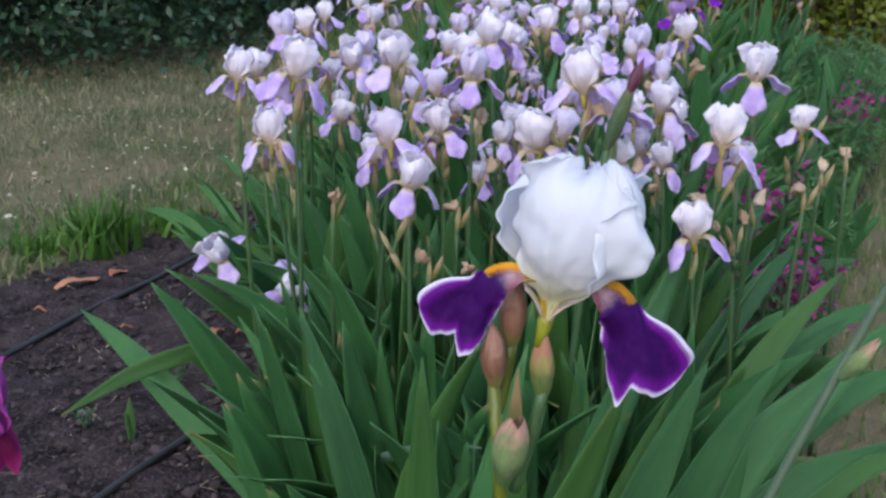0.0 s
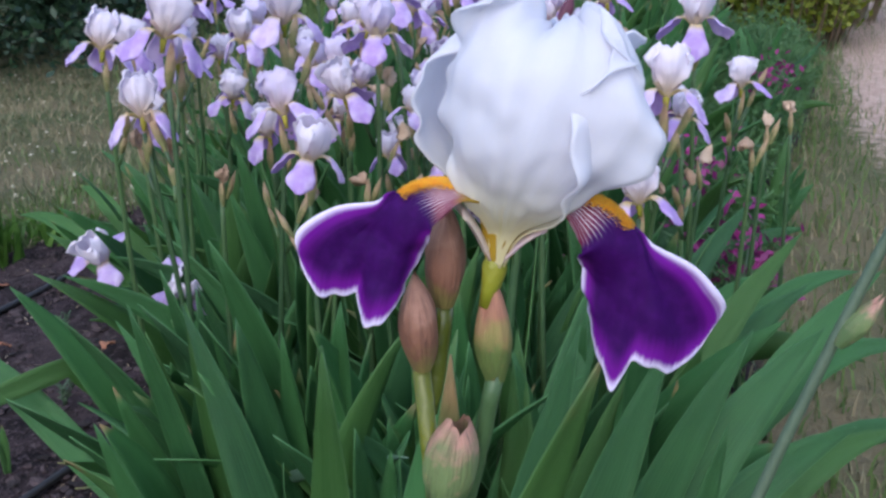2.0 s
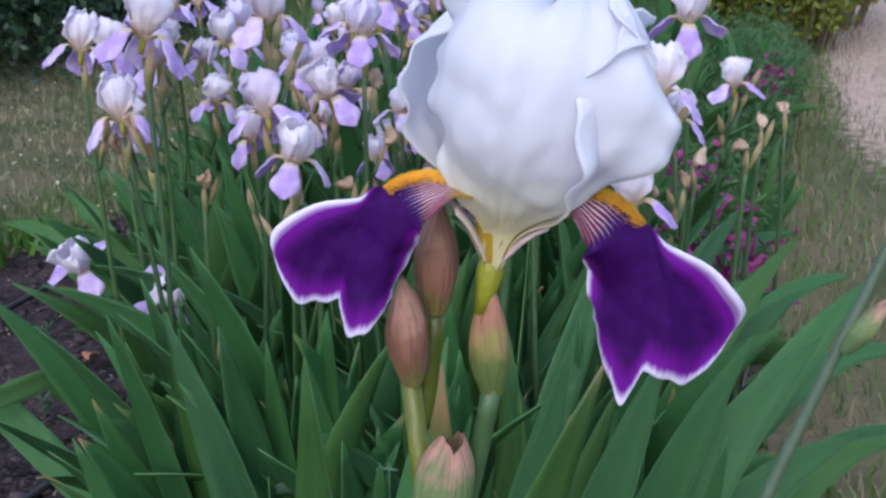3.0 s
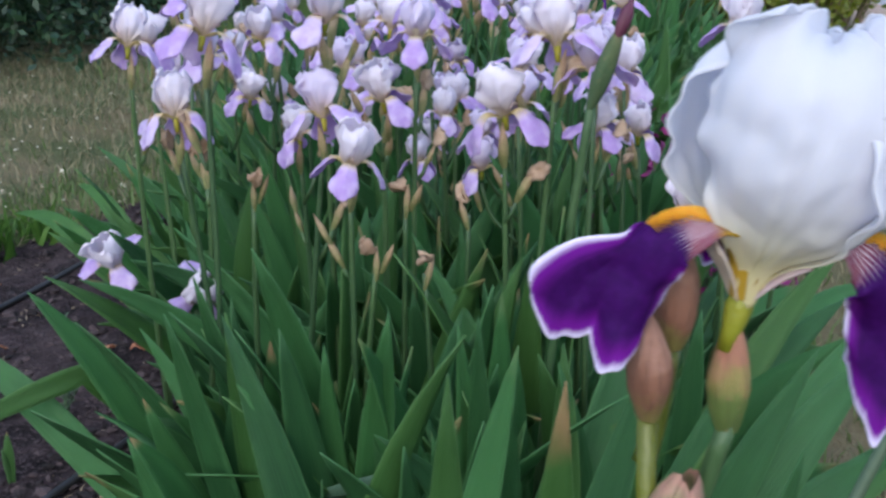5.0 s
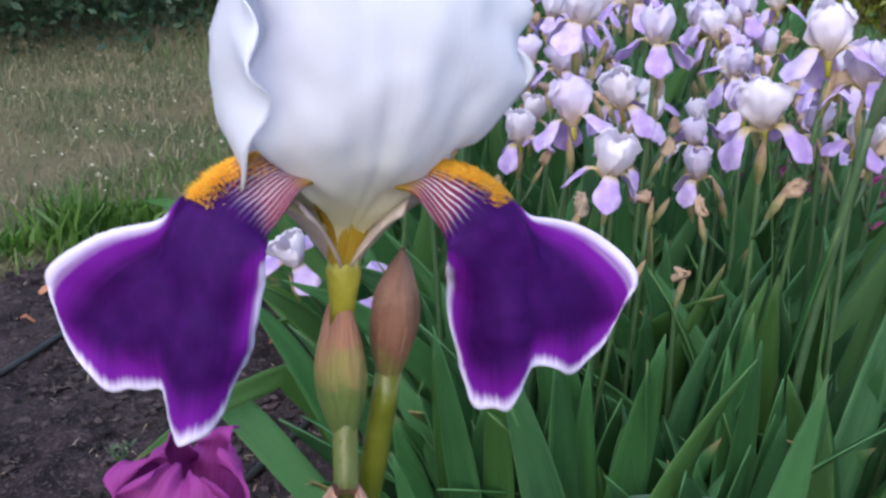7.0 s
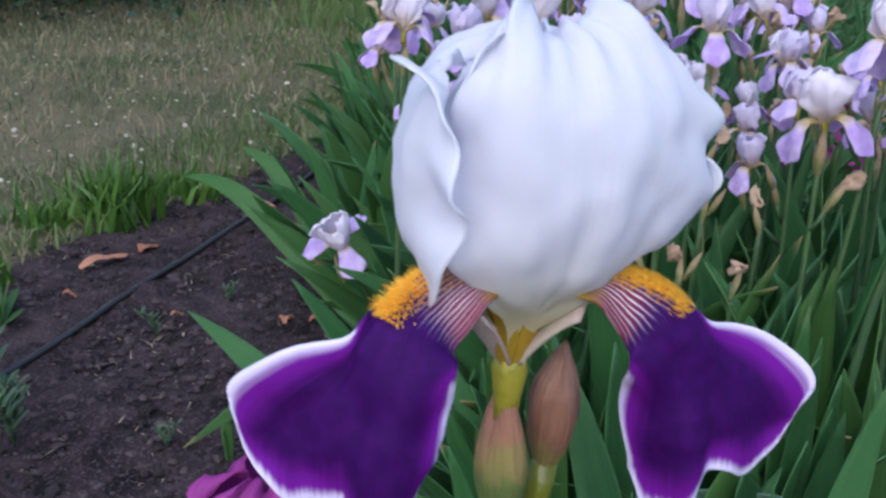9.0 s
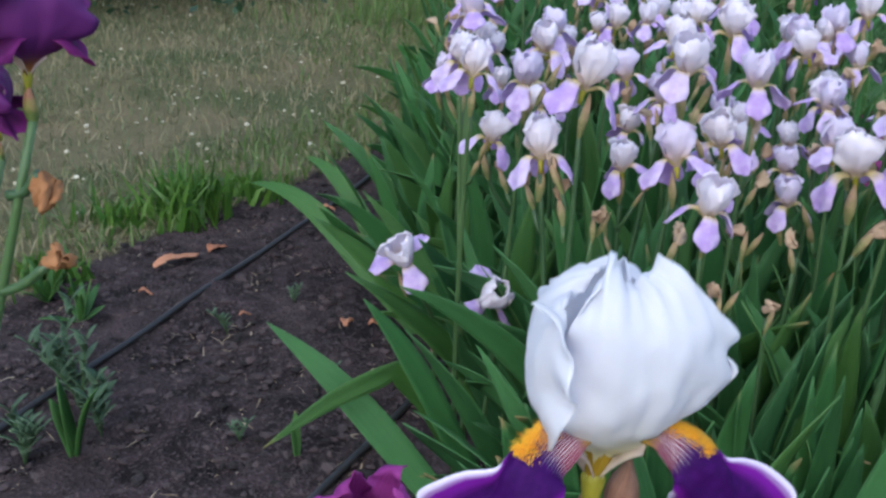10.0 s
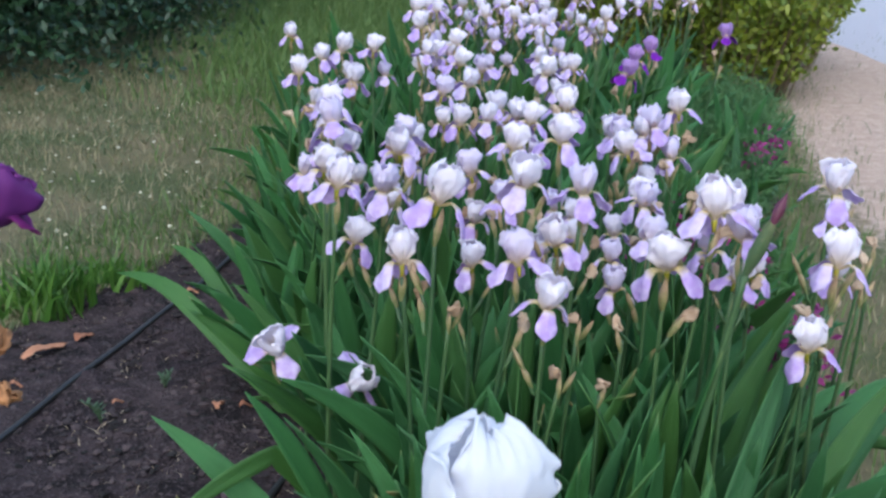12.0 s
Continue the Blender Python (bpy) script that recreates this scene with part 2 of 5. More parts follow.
# leaf green darkened to near black: the shade inside the hedge, as colour
HEDGE_SHADE = mottled("hedge_inner_shade", (0.004, 0.010, 0.006), (0.010, 0.022, 0.010), 3.0, 0.9)
BUSH_LEAF = mottled("bush_leaf", (0.09, 0.14, 0.012), (0.22, 0.25, 0.025), 2.0, 0.5, "island", 0.3)
TWIG = mottled("twig", (0.12, 0.08, 0.045), (0.20, 0.15, 0.09), 20, 0.8)
FEATHER = mottled("feathery_foliage", (0.045, 0.115, 0.036), (0.090, 0.19, 0.065), 4.0, 0.6, "island", 0.25)
SNAP_PETAL = mottled("magenta_petal", (0.15, 0.010, 0.095), (0.34, 0.028, 0.20), 20, 0.55, "island", 0.25)
SNAP_LEAF = mottled("small_leaf", (0.035, 0.095, 0.035), (0.07, 0.15, 0.055), 12, 0.5, "island", 0.25)


def ground_material():
    m, nt = blank("ground")
    pos = coords(nt)
    bed = nt.nodes.new("ShaderNodeAttribute")
    bed.attribute_name = "bed"
    path = nt.nodes.new("ShaderNodeAttribute")
    path.attribute_name = "path"
    road = nt.nodes.new("ShaderNodeAttribute")
    road.attribute_name = "road"
    big, fine, grit = fuzz(nt, pos, 1.7, 4), fuzz(nt, pos, 19, 5), fuzz(nt, pos, 130, 3)
    wob = calc(nt, "MULTIPLY", calc(nt, "SUBTRACT", fine, 0.5), 0.7)
    soil = blend(nt, step(nt, fine, 0.3, 0.75), (0.007, 0.0045, 0.0055), (0.052, 0.035, 0.040))
    soil = blend(nt, calc(nt, "MULTIPLY", step(nt, grit, 0.52, 0.68), 0.75), soil, (0.115, 0.086, 0.090))
    soil = blend(nt, calc(nt, "MULTIPLY", step(nt, fuzz(nt, pos, 5.5, 4), 0.45, 0.70), 0.5), soil, (0.080, 0.057, 0.061))
    turf = blend(nt, step(nt, big, 0.35, 0.65), (0.080, 0.100, 0.042), (0.19, 0.155, 0.092))
    turf = blend(nt, calc(nt, "MULTIPLY", step(nt, grit, 0.4, 0.7), 0.5), turf, (0.12, 0.095, 0.06))
    straw = blend(nt, step(nt, fine, 0.3, 0.8), (0.50, 0.35, 0.29), (0.66, 0.49, 0.42))
    straw = blend(nt, calc(nt, "MULTIPLY", step(nt, grit, 0.35, 0.7), 0.45), straw, (0.22, 0.17, 0.12))
    tar = blend(nt, fine, (0.42, 0.40, 0.45), (0.50, 0.47, 0.53))
    c = blend(nt, step(nt, calc(nt, "ADD", bed.outputs["Fac"], wob), 0.35, 0.65), turf, soil)
    c = blend(nt, step(nt, calc(nt, "ADD", path.outputs["Fac"], wob), 0.35, 0.65), c, straw)
    c = blend(nt, step(nt, road.outputs["Fac"], 0.45, 0.55), c, tar)
    hgt = calc(nt, "ADD", fine, calc(nt, "MULTIPLY", grit, 0.4))
    return finish(m, nt, c, 0.95, relief(nt, hgt, 1.0, 0.035), 0.0, None, 0.2)


GROUND = ground_material()


# ---- mesh helpers ----
def thing(name, m, label, category, group="", kind=""):
    ob = new(name)
    ob.empty_display_size = 0.05
    ob.matrix_basis = m
    return tagged(ob, label, category, group, kind)


def part(name, mesh, parent, m=None, label=""):
    ob = new(name, mesh)
    ob.parent = parent
    if m is not None:
        ob.matrix_basis = m
    return tagged(ob, label)


def mesh_of(name, verts, faces, material, uvs=None, smooth=True):
    me = bpy.data.meshes.new(name)
    me.from_pydata([tuple(v) for v in verts], [], [tuple(f) for f in faces])
    me.materials.append(material)
    if uvs is not None:
        lay = me.uv_layers.new(name="UVMap")
        idx = np.empty(len(me.loops), np.int32)
        me.loops.foreach_get("vertex_index", idx)
        lay.data.foreach_set("uv", np.asarray(uvs, np.float32)[idx].ravel())
    me.polygons.foreach_set("use_smooth", [smooth] * len(me.polygons))
    me.update()
    return me


def spline(ctrl, u):
    """Catmull-Rom through the rows of ctrl, at the values u from 0 to 1."""
    c = np.asarray(ctrl, float)
    if c.ndim == 1:
        c = c[:, None]
    c = np.vstack([2 * c[0] - c[1], c, 2 * c[-1] - c[-2]])
    s = np.clip(np.asarray(u, float), 0, 1) * (len(c) - 3)
    i = np.minimum(s.astype(int), len(c) - 4)
    f = (s - i)[:, None]
    p0, p1, p2, p3 = c[i], c[i + 1], c[i + 2], c[i + 3]
    return 0.5 * (2 * p1 + (p2 - p0) * f + (2 * p0 - 5 * p1 + 4 * p2 - p3) * f ** 2 + (3 * p1 - p0 - 3 * p2 + p3) * f ** 3)


def shell(name, P, thick, material, along=None):
    """A thin solid sheet from a grid of points, with u along and v across as its texture coordinates."""
    n, k, _ = P.shape
    du, dv = np.gradient(P, axis=0), np.gradient(P, axis=1)
    N = np.cross(du, dv)
    N /= np.maximum(np.linalg.norm(N, axis=2, keepdims=True), 1e-9)
    verts = np.vstack([(P + N * thick / 2).reshape(-1, 3), (P - N * thick / 2).reshape(-1, 3)])
    uu, vv = np.meshgrid(np.linspace(0, 1, n) if along is None else along, np.linspace(0, 1, k), indexing="ij")
    uv = np.stack([uu.ravel(), vv.ravel()], 1)
    faces, o = [], n * k
    for i in range(n - 1):
        for j in range(k - 1):
            a, b, c, d = i * k + j, i * k + j + 1, (i + 1) * k + j + 1, (i + 1) * k + j
            faces += [(a, d, c, b), (o + a, o + b, o + c, o + d)]
    ring = [j for j in range(k)] + [i * k + k - 1 for i in range(1, n)] + [(n - 1) * k + j for j in range(k - 2, -1, -1)] + [i * k for i in range(n - 2, 0, -1)]
    for a, b in zip(ring, ring[1:] + ring[:1]):
        faces.append((a, b, o + b, o + a))
    return mesh_of(name, verts, faces, material, np.vstack([uv, uv]))


def tube(name, pts, radii, material, sides=8, cap=True):
    pts = np.asarray(pts, float)
    radii = np.broadcast_to(radii, (len(pts),)) if np.ndim(radii) == 0 else np.asarray(radii, float)
    T = np.gradient(pts, axis=0)
    T /= np.maximum(np.linalg.norm(T, axis=1, keepdims=True), 1e-9)
    ref = np.array([1.0, 0, 0]) if abs(T[0][0]) < 0.8 else np.array([0, 1.0, 0])
    verts, uvs = [], []
    for i, (p, t, r) in enumerate(zip(pts, T, radii)):
        a = np.cross(t, ref)
        a /= np.linalg.norm(a)
        b = np.cross(t, a)
        for s in range(sides):
            q = 2 * math.pi * s / sides
            verts.append(p + r * (math.cos(q) * a + math.sin(q) * b))
            uvs.append((i / (len(pts) - 1), s / sides))
    faces = []
    for i in range(len(pts) - 1):
        for s in range(sides):
            s2 = (s + 1) % sides
            faces.append((i * sides + s, i * sides + s2, (i + 1) * sides + s2, (i + 1) * sides + s))
    if cap:
        faces += [tuple(range(sides - 1, -1, -1)), tuple((len(pts) - 1) * sides + s for s in range(sides))]
    return mesh_of(name, verts, faces, material, uvs)


# ---- iris parts ----
def crumple(P, amount, scale, seed):
    """Small uneven folds over a petal."""
    du, dv = np.gradient(P, axis=0), np.gradient(P, axis=1)
    N = np.cross(du, dv)
    N /= np.maximum(np.linalg.norm(N, axis=2, keepdims=True), 1e-9)
    Q = P.copy()
    for i in range(P.shape[0]):
        for j in range(P.shape[1]):
            p = Vector(P[i, j]) * scale + Vector((seed * 3.7, 0, 0))
            Q[i, j] += N[i, j] * amount * (noise.noise(p) + 0.5 * noise.noise(p * 2.3))
    return Q


HERO_DOME = [(0.04, 0.0), (0.055, 0.11), (0.115, 0.195), (0.215, 0.285), (0.315, 0.390), (0.385, 0.52), (0.405, 0.66), (0.395, 0.80), (0.335, 0.93), (0.21, 1.03), (0.06, 1.06)]
HERO_SPAN = [0.035, 0.05, 0.10, 0.19, 0.31, 0.42, 0.50, 0.52, 0.48, 0.38, 0.20]
SOFT_DOME = [(0.04, 0.0), (0.08, 0.10), (0.16, 0.22), (0.25, 0.37), (0.31, 0.54), (0.335, 0.71), (0.30, 0.87), (0.23, 0.98), (0.16, 1.03)]
SOFT_SPAN = [0.05, 0.06, 0.12, 0.23, 0.35, 0.44, 0.49, 0.46, 0.30]


def standard_mesh(name, material, dome, span, size, seed, n=20, k=17, open_=0.0, flat=1.15, frill=1.0, folds=1.0, dents=0.012, lip=0.0):
    """An upright petal domed round the z axis, its middle towards +x. dome: its midline (r, z); span: half its width along it; both in shares of its height, size."""
    rg = random.Random(seed)
    u, v = np.linspace(0, 1, n), np.linspace(-1, 1, k)
    ph = [rg.uniform(0, 6.28) for _ in range(10)]
    e = np.abs(v)
    P = np.zeros((n, k, 3))
    w = spline(span, u)[:, 0]
    for i, f in enumerate(u):
        g = min(max((f - 0.15) / 0.35, 0), 1)
        reach = np.clip(f * (1 - 0.13 * e ** 2.6 * f), 0, 1)
        r, z = spline(dome, reach).T
        r = r + open_ * reach ** 3
        bend = np.maximum(r, 0.30) * flat
        ang = v * w[i] / bend
        wave = frill * g * (0.050 * e ** 3 * np.sin(8.5 * f + ph[0] + 1.5 * v) + 0.026 * e ** 4 * np.sin(19 * f + ph[1] + 3 * v) + 0.014 * e ** 6 * np.sin(39 * f + ph[2]))
        fold = folds * g * (1 - 0.6 * f ** 3) * (0.016 * np.sin(4.2 * v + ph[3] + 1.3 * f) + 0.009 * np.sin(9.5 * v + ph[4] - 2 * f) + 0.0035 * np.sin(21 * v + ph[5] + 3 * math.sin(4 * f)))
        rib = -0.018 * folds * np.exp(-(v / 0.09) ** 2) * math.sin(math.pi * min(f * 1.1, 1))
        out = wave + fold + rib + lip * e ** 3 * g + 0.03 * v * g + 0.05 * frill * f ** 8 * np.sin(3.1 * v + ph[6])
        top = frill * f ** 5 * (0.035 * np.sin(4.3 * v + ph[7]) + 0.020 * np.sin(11 * v + ph[8]) + 0.010 * np.sin(27 * v + ph[9]) - 0.03 * np.exp(-(v / 0.13) ** 2))
        P[i] = np.stack([r - bend + (bend + out) * np.cos(ang), (bend + out) * np.sin(ang), z + top], 1)
    return shell(name, crumple(P * size, size * dents, 7.0 / size, seed), 0.0007, material)


HERO_FALL = [(0.003, 0.0), (0.0075, 0.014), (0.0130, 0.0240), (0.0220, 0.0305), (0.033, 0.0305), (0.0430, 0.0245), (0.0495, 0.011), (0.0525, -0.006), (0.0530, -0.023)]
HERO_NEAR = [0.004, 0.006, 0.009, 0.0130, 0.0165, 0.0190, 0.0205, 0.0210, 0.0180]
HERO_FAR = [0.004, 0.0055, 0.007, 0.0082, 0.0085, 0.0080, 0.0066, 0.0046, 0.0036, 0.0058, 0.0182, 0.0260, 0.0258]
HERO_END = [0.020, 0.006, 0.001, 0.002, 0.004, -0.007, -0.002, 0.006, 0.014]
HERO_END_HIGH = [0.021, 0.007, 0.002, 0.003, 0.005, -0.005, -0.004, 0.002, 0.010]
HERO_END_LONG = [0.023, 0.008, 0.003, 0.003, 0.005, -0.003, -0.004, 0.001, 0.011]
HERO_END_FULL = [0.023, 0.008, 0.002, 0.003, 0.006, -0.002, -0.006, -0.006, 0.001]
SOFT_FALL = [(0.002, 0.0), (0.010, 0.004), (0.019, 0.008), (0.028, 0.006), (0.035, -0.002), (0.040, -0.012), (0.0435, -0.021), (0.0460, -0.030)]
SOFT_HALF = [0.003, 0.0042, 0.0054, 0.0070, 0.0092, 0.0118, 0.0142, 0.0162, 0.0176, 0.0178, 0.0155, 0.0050]
SOFT_END = [0.0040, 0.0020, 0.0006, 0.0000, 0.0008, -0.0004, 0.0004, 0.0020, 0.0040]


def fall_mesh(name, material, prof, near, far, end, seed, n=26, k=17, twist=0.0, roof=1.0, wave=1.0, hand=1):
    """A fall: a channelled haft, a roofed crest, then a hanging blade turned about its length, its far half flared outwards.
    near, far: half widths along it; end: how far its end is cut back from the far edge to the near one; hand: the side of the far half."""
    rg = random.Random(seed)
    u, v = 1 - (1 - np.linspace(0, 1, n)) ** 1.25, np.linspace(-1, 1, k)
    rz = spline(prof, u)
    T = np.gradient(rz, u, axis=0)
    T /= np.maximum(np.linalg.norm(T, axis=1, keepdims=True), 1e-9)
    wn_, wf_ = spline(near, u)[:, 0], spline(far, u)[:, 0]
    cut = spline(end, (v + 1) / 2)[:, 0]
    ph = [rg.uniform(-1.2, 1.2) for _ in range(5)]
    wm, e = max(far), np.abs(v)
    P = np.zeros((n, k, 3))
    for i, f in enumerate(u):
        T0 = np.array([T[i][0], 0.0, T[i][1]])
        N0 = np.array([-T[i][1], 0.0, T[i][0]])
        blade = min(max((f - 0.54) / 0.28, 0), 1)
        blade = blade * blade * (3 - 2 * blade)
        droop = radians(-38 * min(max((0.32 - f) / 0.14, 0), 1) + 62 * roof * math.exp(-((f - 0.52) / 0.15) ** 2) + 10 * blade)
        tw = radians(twist) * blade
        d = np.where(v < 0, wf_[i], wn_[i]) * e
        th = droop * (0.55 + 0.45 * e)
        a, o = np.sign(v) * d * np.cos(th), -d * np.sin(th)
        o = o + wave * wm * blade * (0.17 * f ** 2 * np.sin(3.6 * v + ph[0]) + 0.12 * e ** 2 * np.sin(8 * f + ph[1] + 2.5 * v) + 0.05 * e ** 2 * np.sin(23 * f + ph[2] + 6 * v) - 0.14 * f ** 3 * np.exp(-((v - 0.05) / 0.17) ** 2))
        a2, o2 = a * math.cos(tw) + o * math.sin(tw), o * math.cos(tw) - a * math.sin(tw)
        back = cut * blade * f ** 3 + wm * 0.03 * blade * f ** 4 * np.sin(16 * v + ph[3])
        P[i] = np.array([rz[i][0], 0, rz[i][1]]) + o2[:, None] * N0 + (hand * a2)[:, None] * np.array([0, 1.0, 0]) - back[:, None] * T0
    if hand < 0:
        P = P[:, ::-1]
    return shell(name, crumple(P, wm * 0.05, 2.2 / wm, seed), 0.0008, material, u)


def beard_mesh(name, material, prof, lo, hi, count, hair, spread, seed):
    """A strip of short hairs along the middle of a fall."""
    rg = random.Random(seed)
    verts, faces = [], []
    for _ in range(count):
        f = rg.uniform(0, 1)
        a, b = spline(prof, np.array([lo + (hi - lo) * f, lo + (hi - lo) * f + 0.02]))
        t = (b - a) / max(np.linalg.norm(b - a), 1e-9)
        nn = np.array([-t[1], t[0]])
        y = rg.gauss(0, spread * 0.5)
        h = hair * rg.uniform(0.7, 1.2) * (1 - 0.35 * f)
        d = nn * h + t * h * rg.uniform(0.2, 0.9)
        sag = nn * 0.45 * abs(y)
        root = np.array([a[0] - sag[0], y, a[1] - sag[1]])
        tip = np.array([a[0] + d[0] - sag[0], y * 1.3 + rg.gauss(0, h * 0.25), a[1] + d[1] - sag[1]])
        r = hair * 0.13
        o = len(verts)
        verts += [root + (r, 0, -r * 0.2), root + (-r * 0.5, r, 0), root + (-r * 0.5, -r, 0), tip]
        faces += [(o, o + 1, o + 3), (o + 1, o + 2, o + 3), (o + 2, o, o + 3)]
    return mesh_of(name, verts, faces, material)


def bud_mesh(name, material, length, radius, seed, sharp=0.35, split_=0.0, blunt=False):
    """A spathe or bud: a swollen sheath with a drawn-out, uneven tip."""
    rg = random.Random(seed)
    n, sides = 16, 20
    prof = spline([0.5, 0.78, 0.95, 1.0, 0.86, 0.35 + sharp * 0.3, 0.06 + sharp * 0.12], np.linspace(0, 1, n))[:, 0] * radius
    if blunt:
        prof = spline([0.42, 0.70, 0.92, 1.0, 0.94, 0.74, 0.38], np.linspace(0, 1, n))[:, 0] * radius
    ph = rg.uniform(0, 6.28)
    bend = rg.uniform(-0.15, 0.15) * length
    verts, uvs = [], []
    for i in range(n):
        f = i / (n - 1)
        for s in range(sides + 1):
            q = 2 * math.pi * s / sides
            wrap = ((q - ph - 1.4 * f) / (2 * math.pi)) % 1.0
            r = prof[i] * (0.92 + 0.08 * math.sin(q + ph) + 0.08 * math.sin(2 * q + ph + 3 * f) + 0.04 * math.sin(5 * q + ph + 6 * f) + 0.025 * math.sin(9 * q + 2 * ph + 4 * math.sin(3 * f)) + 0.20 * wrap * min(1, (1 - wrap) * 8) * min(1, 3 * f))
            lift = split_ * length * f ** 3 * (math.cos(2 * q + ph) + (0.35 * math.sin(7 * q + 2 * ph) if blunt else 0))
            verts.append((r * math.cos(q) + bend * f * f, r * math.sin(q) * 0.85, length * f + lift))
            uvs.append((f, s / sides))
    k = sides + 1
    faces = [(i * k + s, i * k + s + 1, (i + 1) * k + s + 1, (i + 1) * k + s) for i in range(n - 1) for s in range(sides)]
    return mesh_of(name, verts, faces, material, uvs)


def withered_mesh(name, material, size, seed):
    """A spent flower: a crumpled, twisted rag of petals."""
    rg = random.Random(seed)
    n, k = 12, 13
    u, q = np.linspace(0, 1, n), np.linspace(0, 2 * math.pi, k)
    ph = [rg.uniform(0, 6.28) for _ in range(4)]
    P = np.zeros((n, k, 3))
    for i in range(n):
        r = size * (0.07 + 0.11 * math.sin(math.pi * min(u[i] * 1.1, 1)) + 0.05 * u[i])
        rr = r * (1 + 0.60 * np.sin(3 * q + ph[0] + 4 * u[i]) + 0.25 * np.sin(7 * q + ph[1] - 6 * u[i]))
        tw = 2.2 * u[i]
        P[i] = np.stack([rr * np.cos(q + tw) + size * 0.3 * u[i] ** 2 * math.cos(ph[2]), rr * np.sin(q + tw) + size * 0.3 * u[i] ** 2 * math.sin(ph[2]), size * u[i] * (1 - 0.3 * u[i])+0*q], 1)
    return shell(name, crumple(P, size * 0.10, 9.0 / size, seed), 0.0006, material)


def flower_kit(prefix, standards, falls, beard_mat, prof, beard):
    """Shared meshes for one kind of iris flower."""
    kit = {"std": standards, "fall": falls, "beard": beard_mesh(prefix + "_beard", beard_mat, prof, *beard, 7)}
    sc = prof[-1][0] / 0.069
    arm = np.zeros((8, 5, 3))
    for i, f in enumerate(np.linspace(0, 1, 8)):
        for j, g in enumerate(np.linspace(-1, 1, 5)):
            arm[i, j] = ((0.003 + 0.020 * f) * sc, 0.006 * g * (0.5 + f) * sc, (0.004 + 0.034 * f - 0.010 * f * f - 0.004 * g * g) * sc)
    kit["arm"] = shell(prefix + "_style_arm", arm, 0.0008, STYLE_ARM)
    kit["tube"] = tube(prefix + "_tube", [(0, 0, -0.022 * sc), (0, 0, -0.012 * sc), (0, 0, -0.002 * sc), (0, 0, 0.005 * sc)], np.array([0.0040, 0.0046, 0.0062, 0.0045]) * sc, TUBE_GREEN, 10)
    return kit


def soft_kit(prefix, std_mat, fall_mat, seeds, size, opens, frill):
    """A small iris with rounded, domed standards and tongue-shaped falls."""
    stds = [standard_mesh(prefix + "_standard", std_mat, SOFT_DOME, SOFT_SPAN, size * (0.94 + 0.12 * ((q * 7) % 5) / 4), q, 20, 17, opens[i % len(opens)], 1.45, frill, 1.6, 0.035, (0.03, 0.0, 0.07)[i % 3]) for i, q in enumerate(seeds)]
    falls = [fall_mesh(prefix + "_fall", fall_mat, SOFT_FALL, SOFT_HALF, SOFT_HALF, SOFT_END, q + 50, 24, 13, (0, 16, -16, 8)[i % 4], 0.45, 0.6) for i, q in enumerate(seeds)]
    return flower_kit(prefix, stds, falls, BEARD_PALE, SOFT_FALL, (0.22, 0.45, 40, 0.003, 0.003))


def large_kit(prefix, std_mat, fall_mat, size, seeds, falls, opens, frill, folds, lips, beard, n=52, k=49, flat=1.25, spans=(1.0, 1.0, 1.0), dents=0.010):
    """A large iris. falls: for each fall its turn, the side of its far half, the strength of its roof and the cut of its end."""
    stds = [standard_mesh(prefix + "_standard", std_mat, [(r * 0.93, z) for r, z in HERO_DOME], [q * spans[i] for q in HERO_SPAN], size, s, n, k, opens[i], flat, frill, folds, dents, lips[i]) for i, s in enumerate(seeds)]
    fl = [fall_mesh(prefix + "_fall", fall_mat, HERO_FALL, HERO_NEAR, HERO_FAR, high or HERO_END, s + 50, n, k, tw, rf, 1.0, hand) for s, (tw, hand, rf, high) in zip(seeds, falls)]
    return flower_kit(prefix, stds, fl, BEARD_ORANGE, HERO_FALL, beard)


def spin(deg):
    return Matrix.Rotation(radians(deg), 4, "Z")


def add_flower(parent, kit, at, azimuths, pick=0, tilt=(0, 0), scale=1.0, lifts=(0, 0, 0), std_turn=60, std_scale=(1, 1, 1), std_tilt=0.0, std_az=None, fall_scale=(1, 1, 1)):
    """A flower as the parts of a stalk: the tube with its petals under it."""
    m = Matrix.Translation(at) @ Matrix.Rotation(radians(tilt[0]), 4, "X") @ Matrix.Rotation(radians(tilt[1]), 4, "Y") @ Matrix.Scale(scale, 4)
    head = part("flower", kit["tube"], parent, m)
    for i, az in enumerate(azimuths):
        turn = spin(az) @ Matrix.Rotation(radians(lifts[i]), 4, "Y") @ Matrix.Scale(fall_scale[i], 4)
        part("fall", kit["fall"][(pick + i) % len(kit["fall"])], head, turn)
        part("beard", kit["beard"], head, turn)
        part("style_arm", kit["arm"], head, spin(az))
        part("standard", kit["std"][(pick + i) % len(kit["std"])], head, Matrix.Rotation(radians(std_tilt), 4, "Y") @ spin(az + std_turn if std_az is None else std_az[i]) @ Matrix.Scale(std_scale[i], 4))
    return head


def stem_points(base, top, sway, n=12):
    b, t = np.asarray(base, float), np.asarray(top, float)
    f = np.linspace(0, 1, n)[:, None]
    side = np.array([sway[0], sway[1], 0.0])
    return b + (t - b) * f + side * np.sin(math.pi * f)


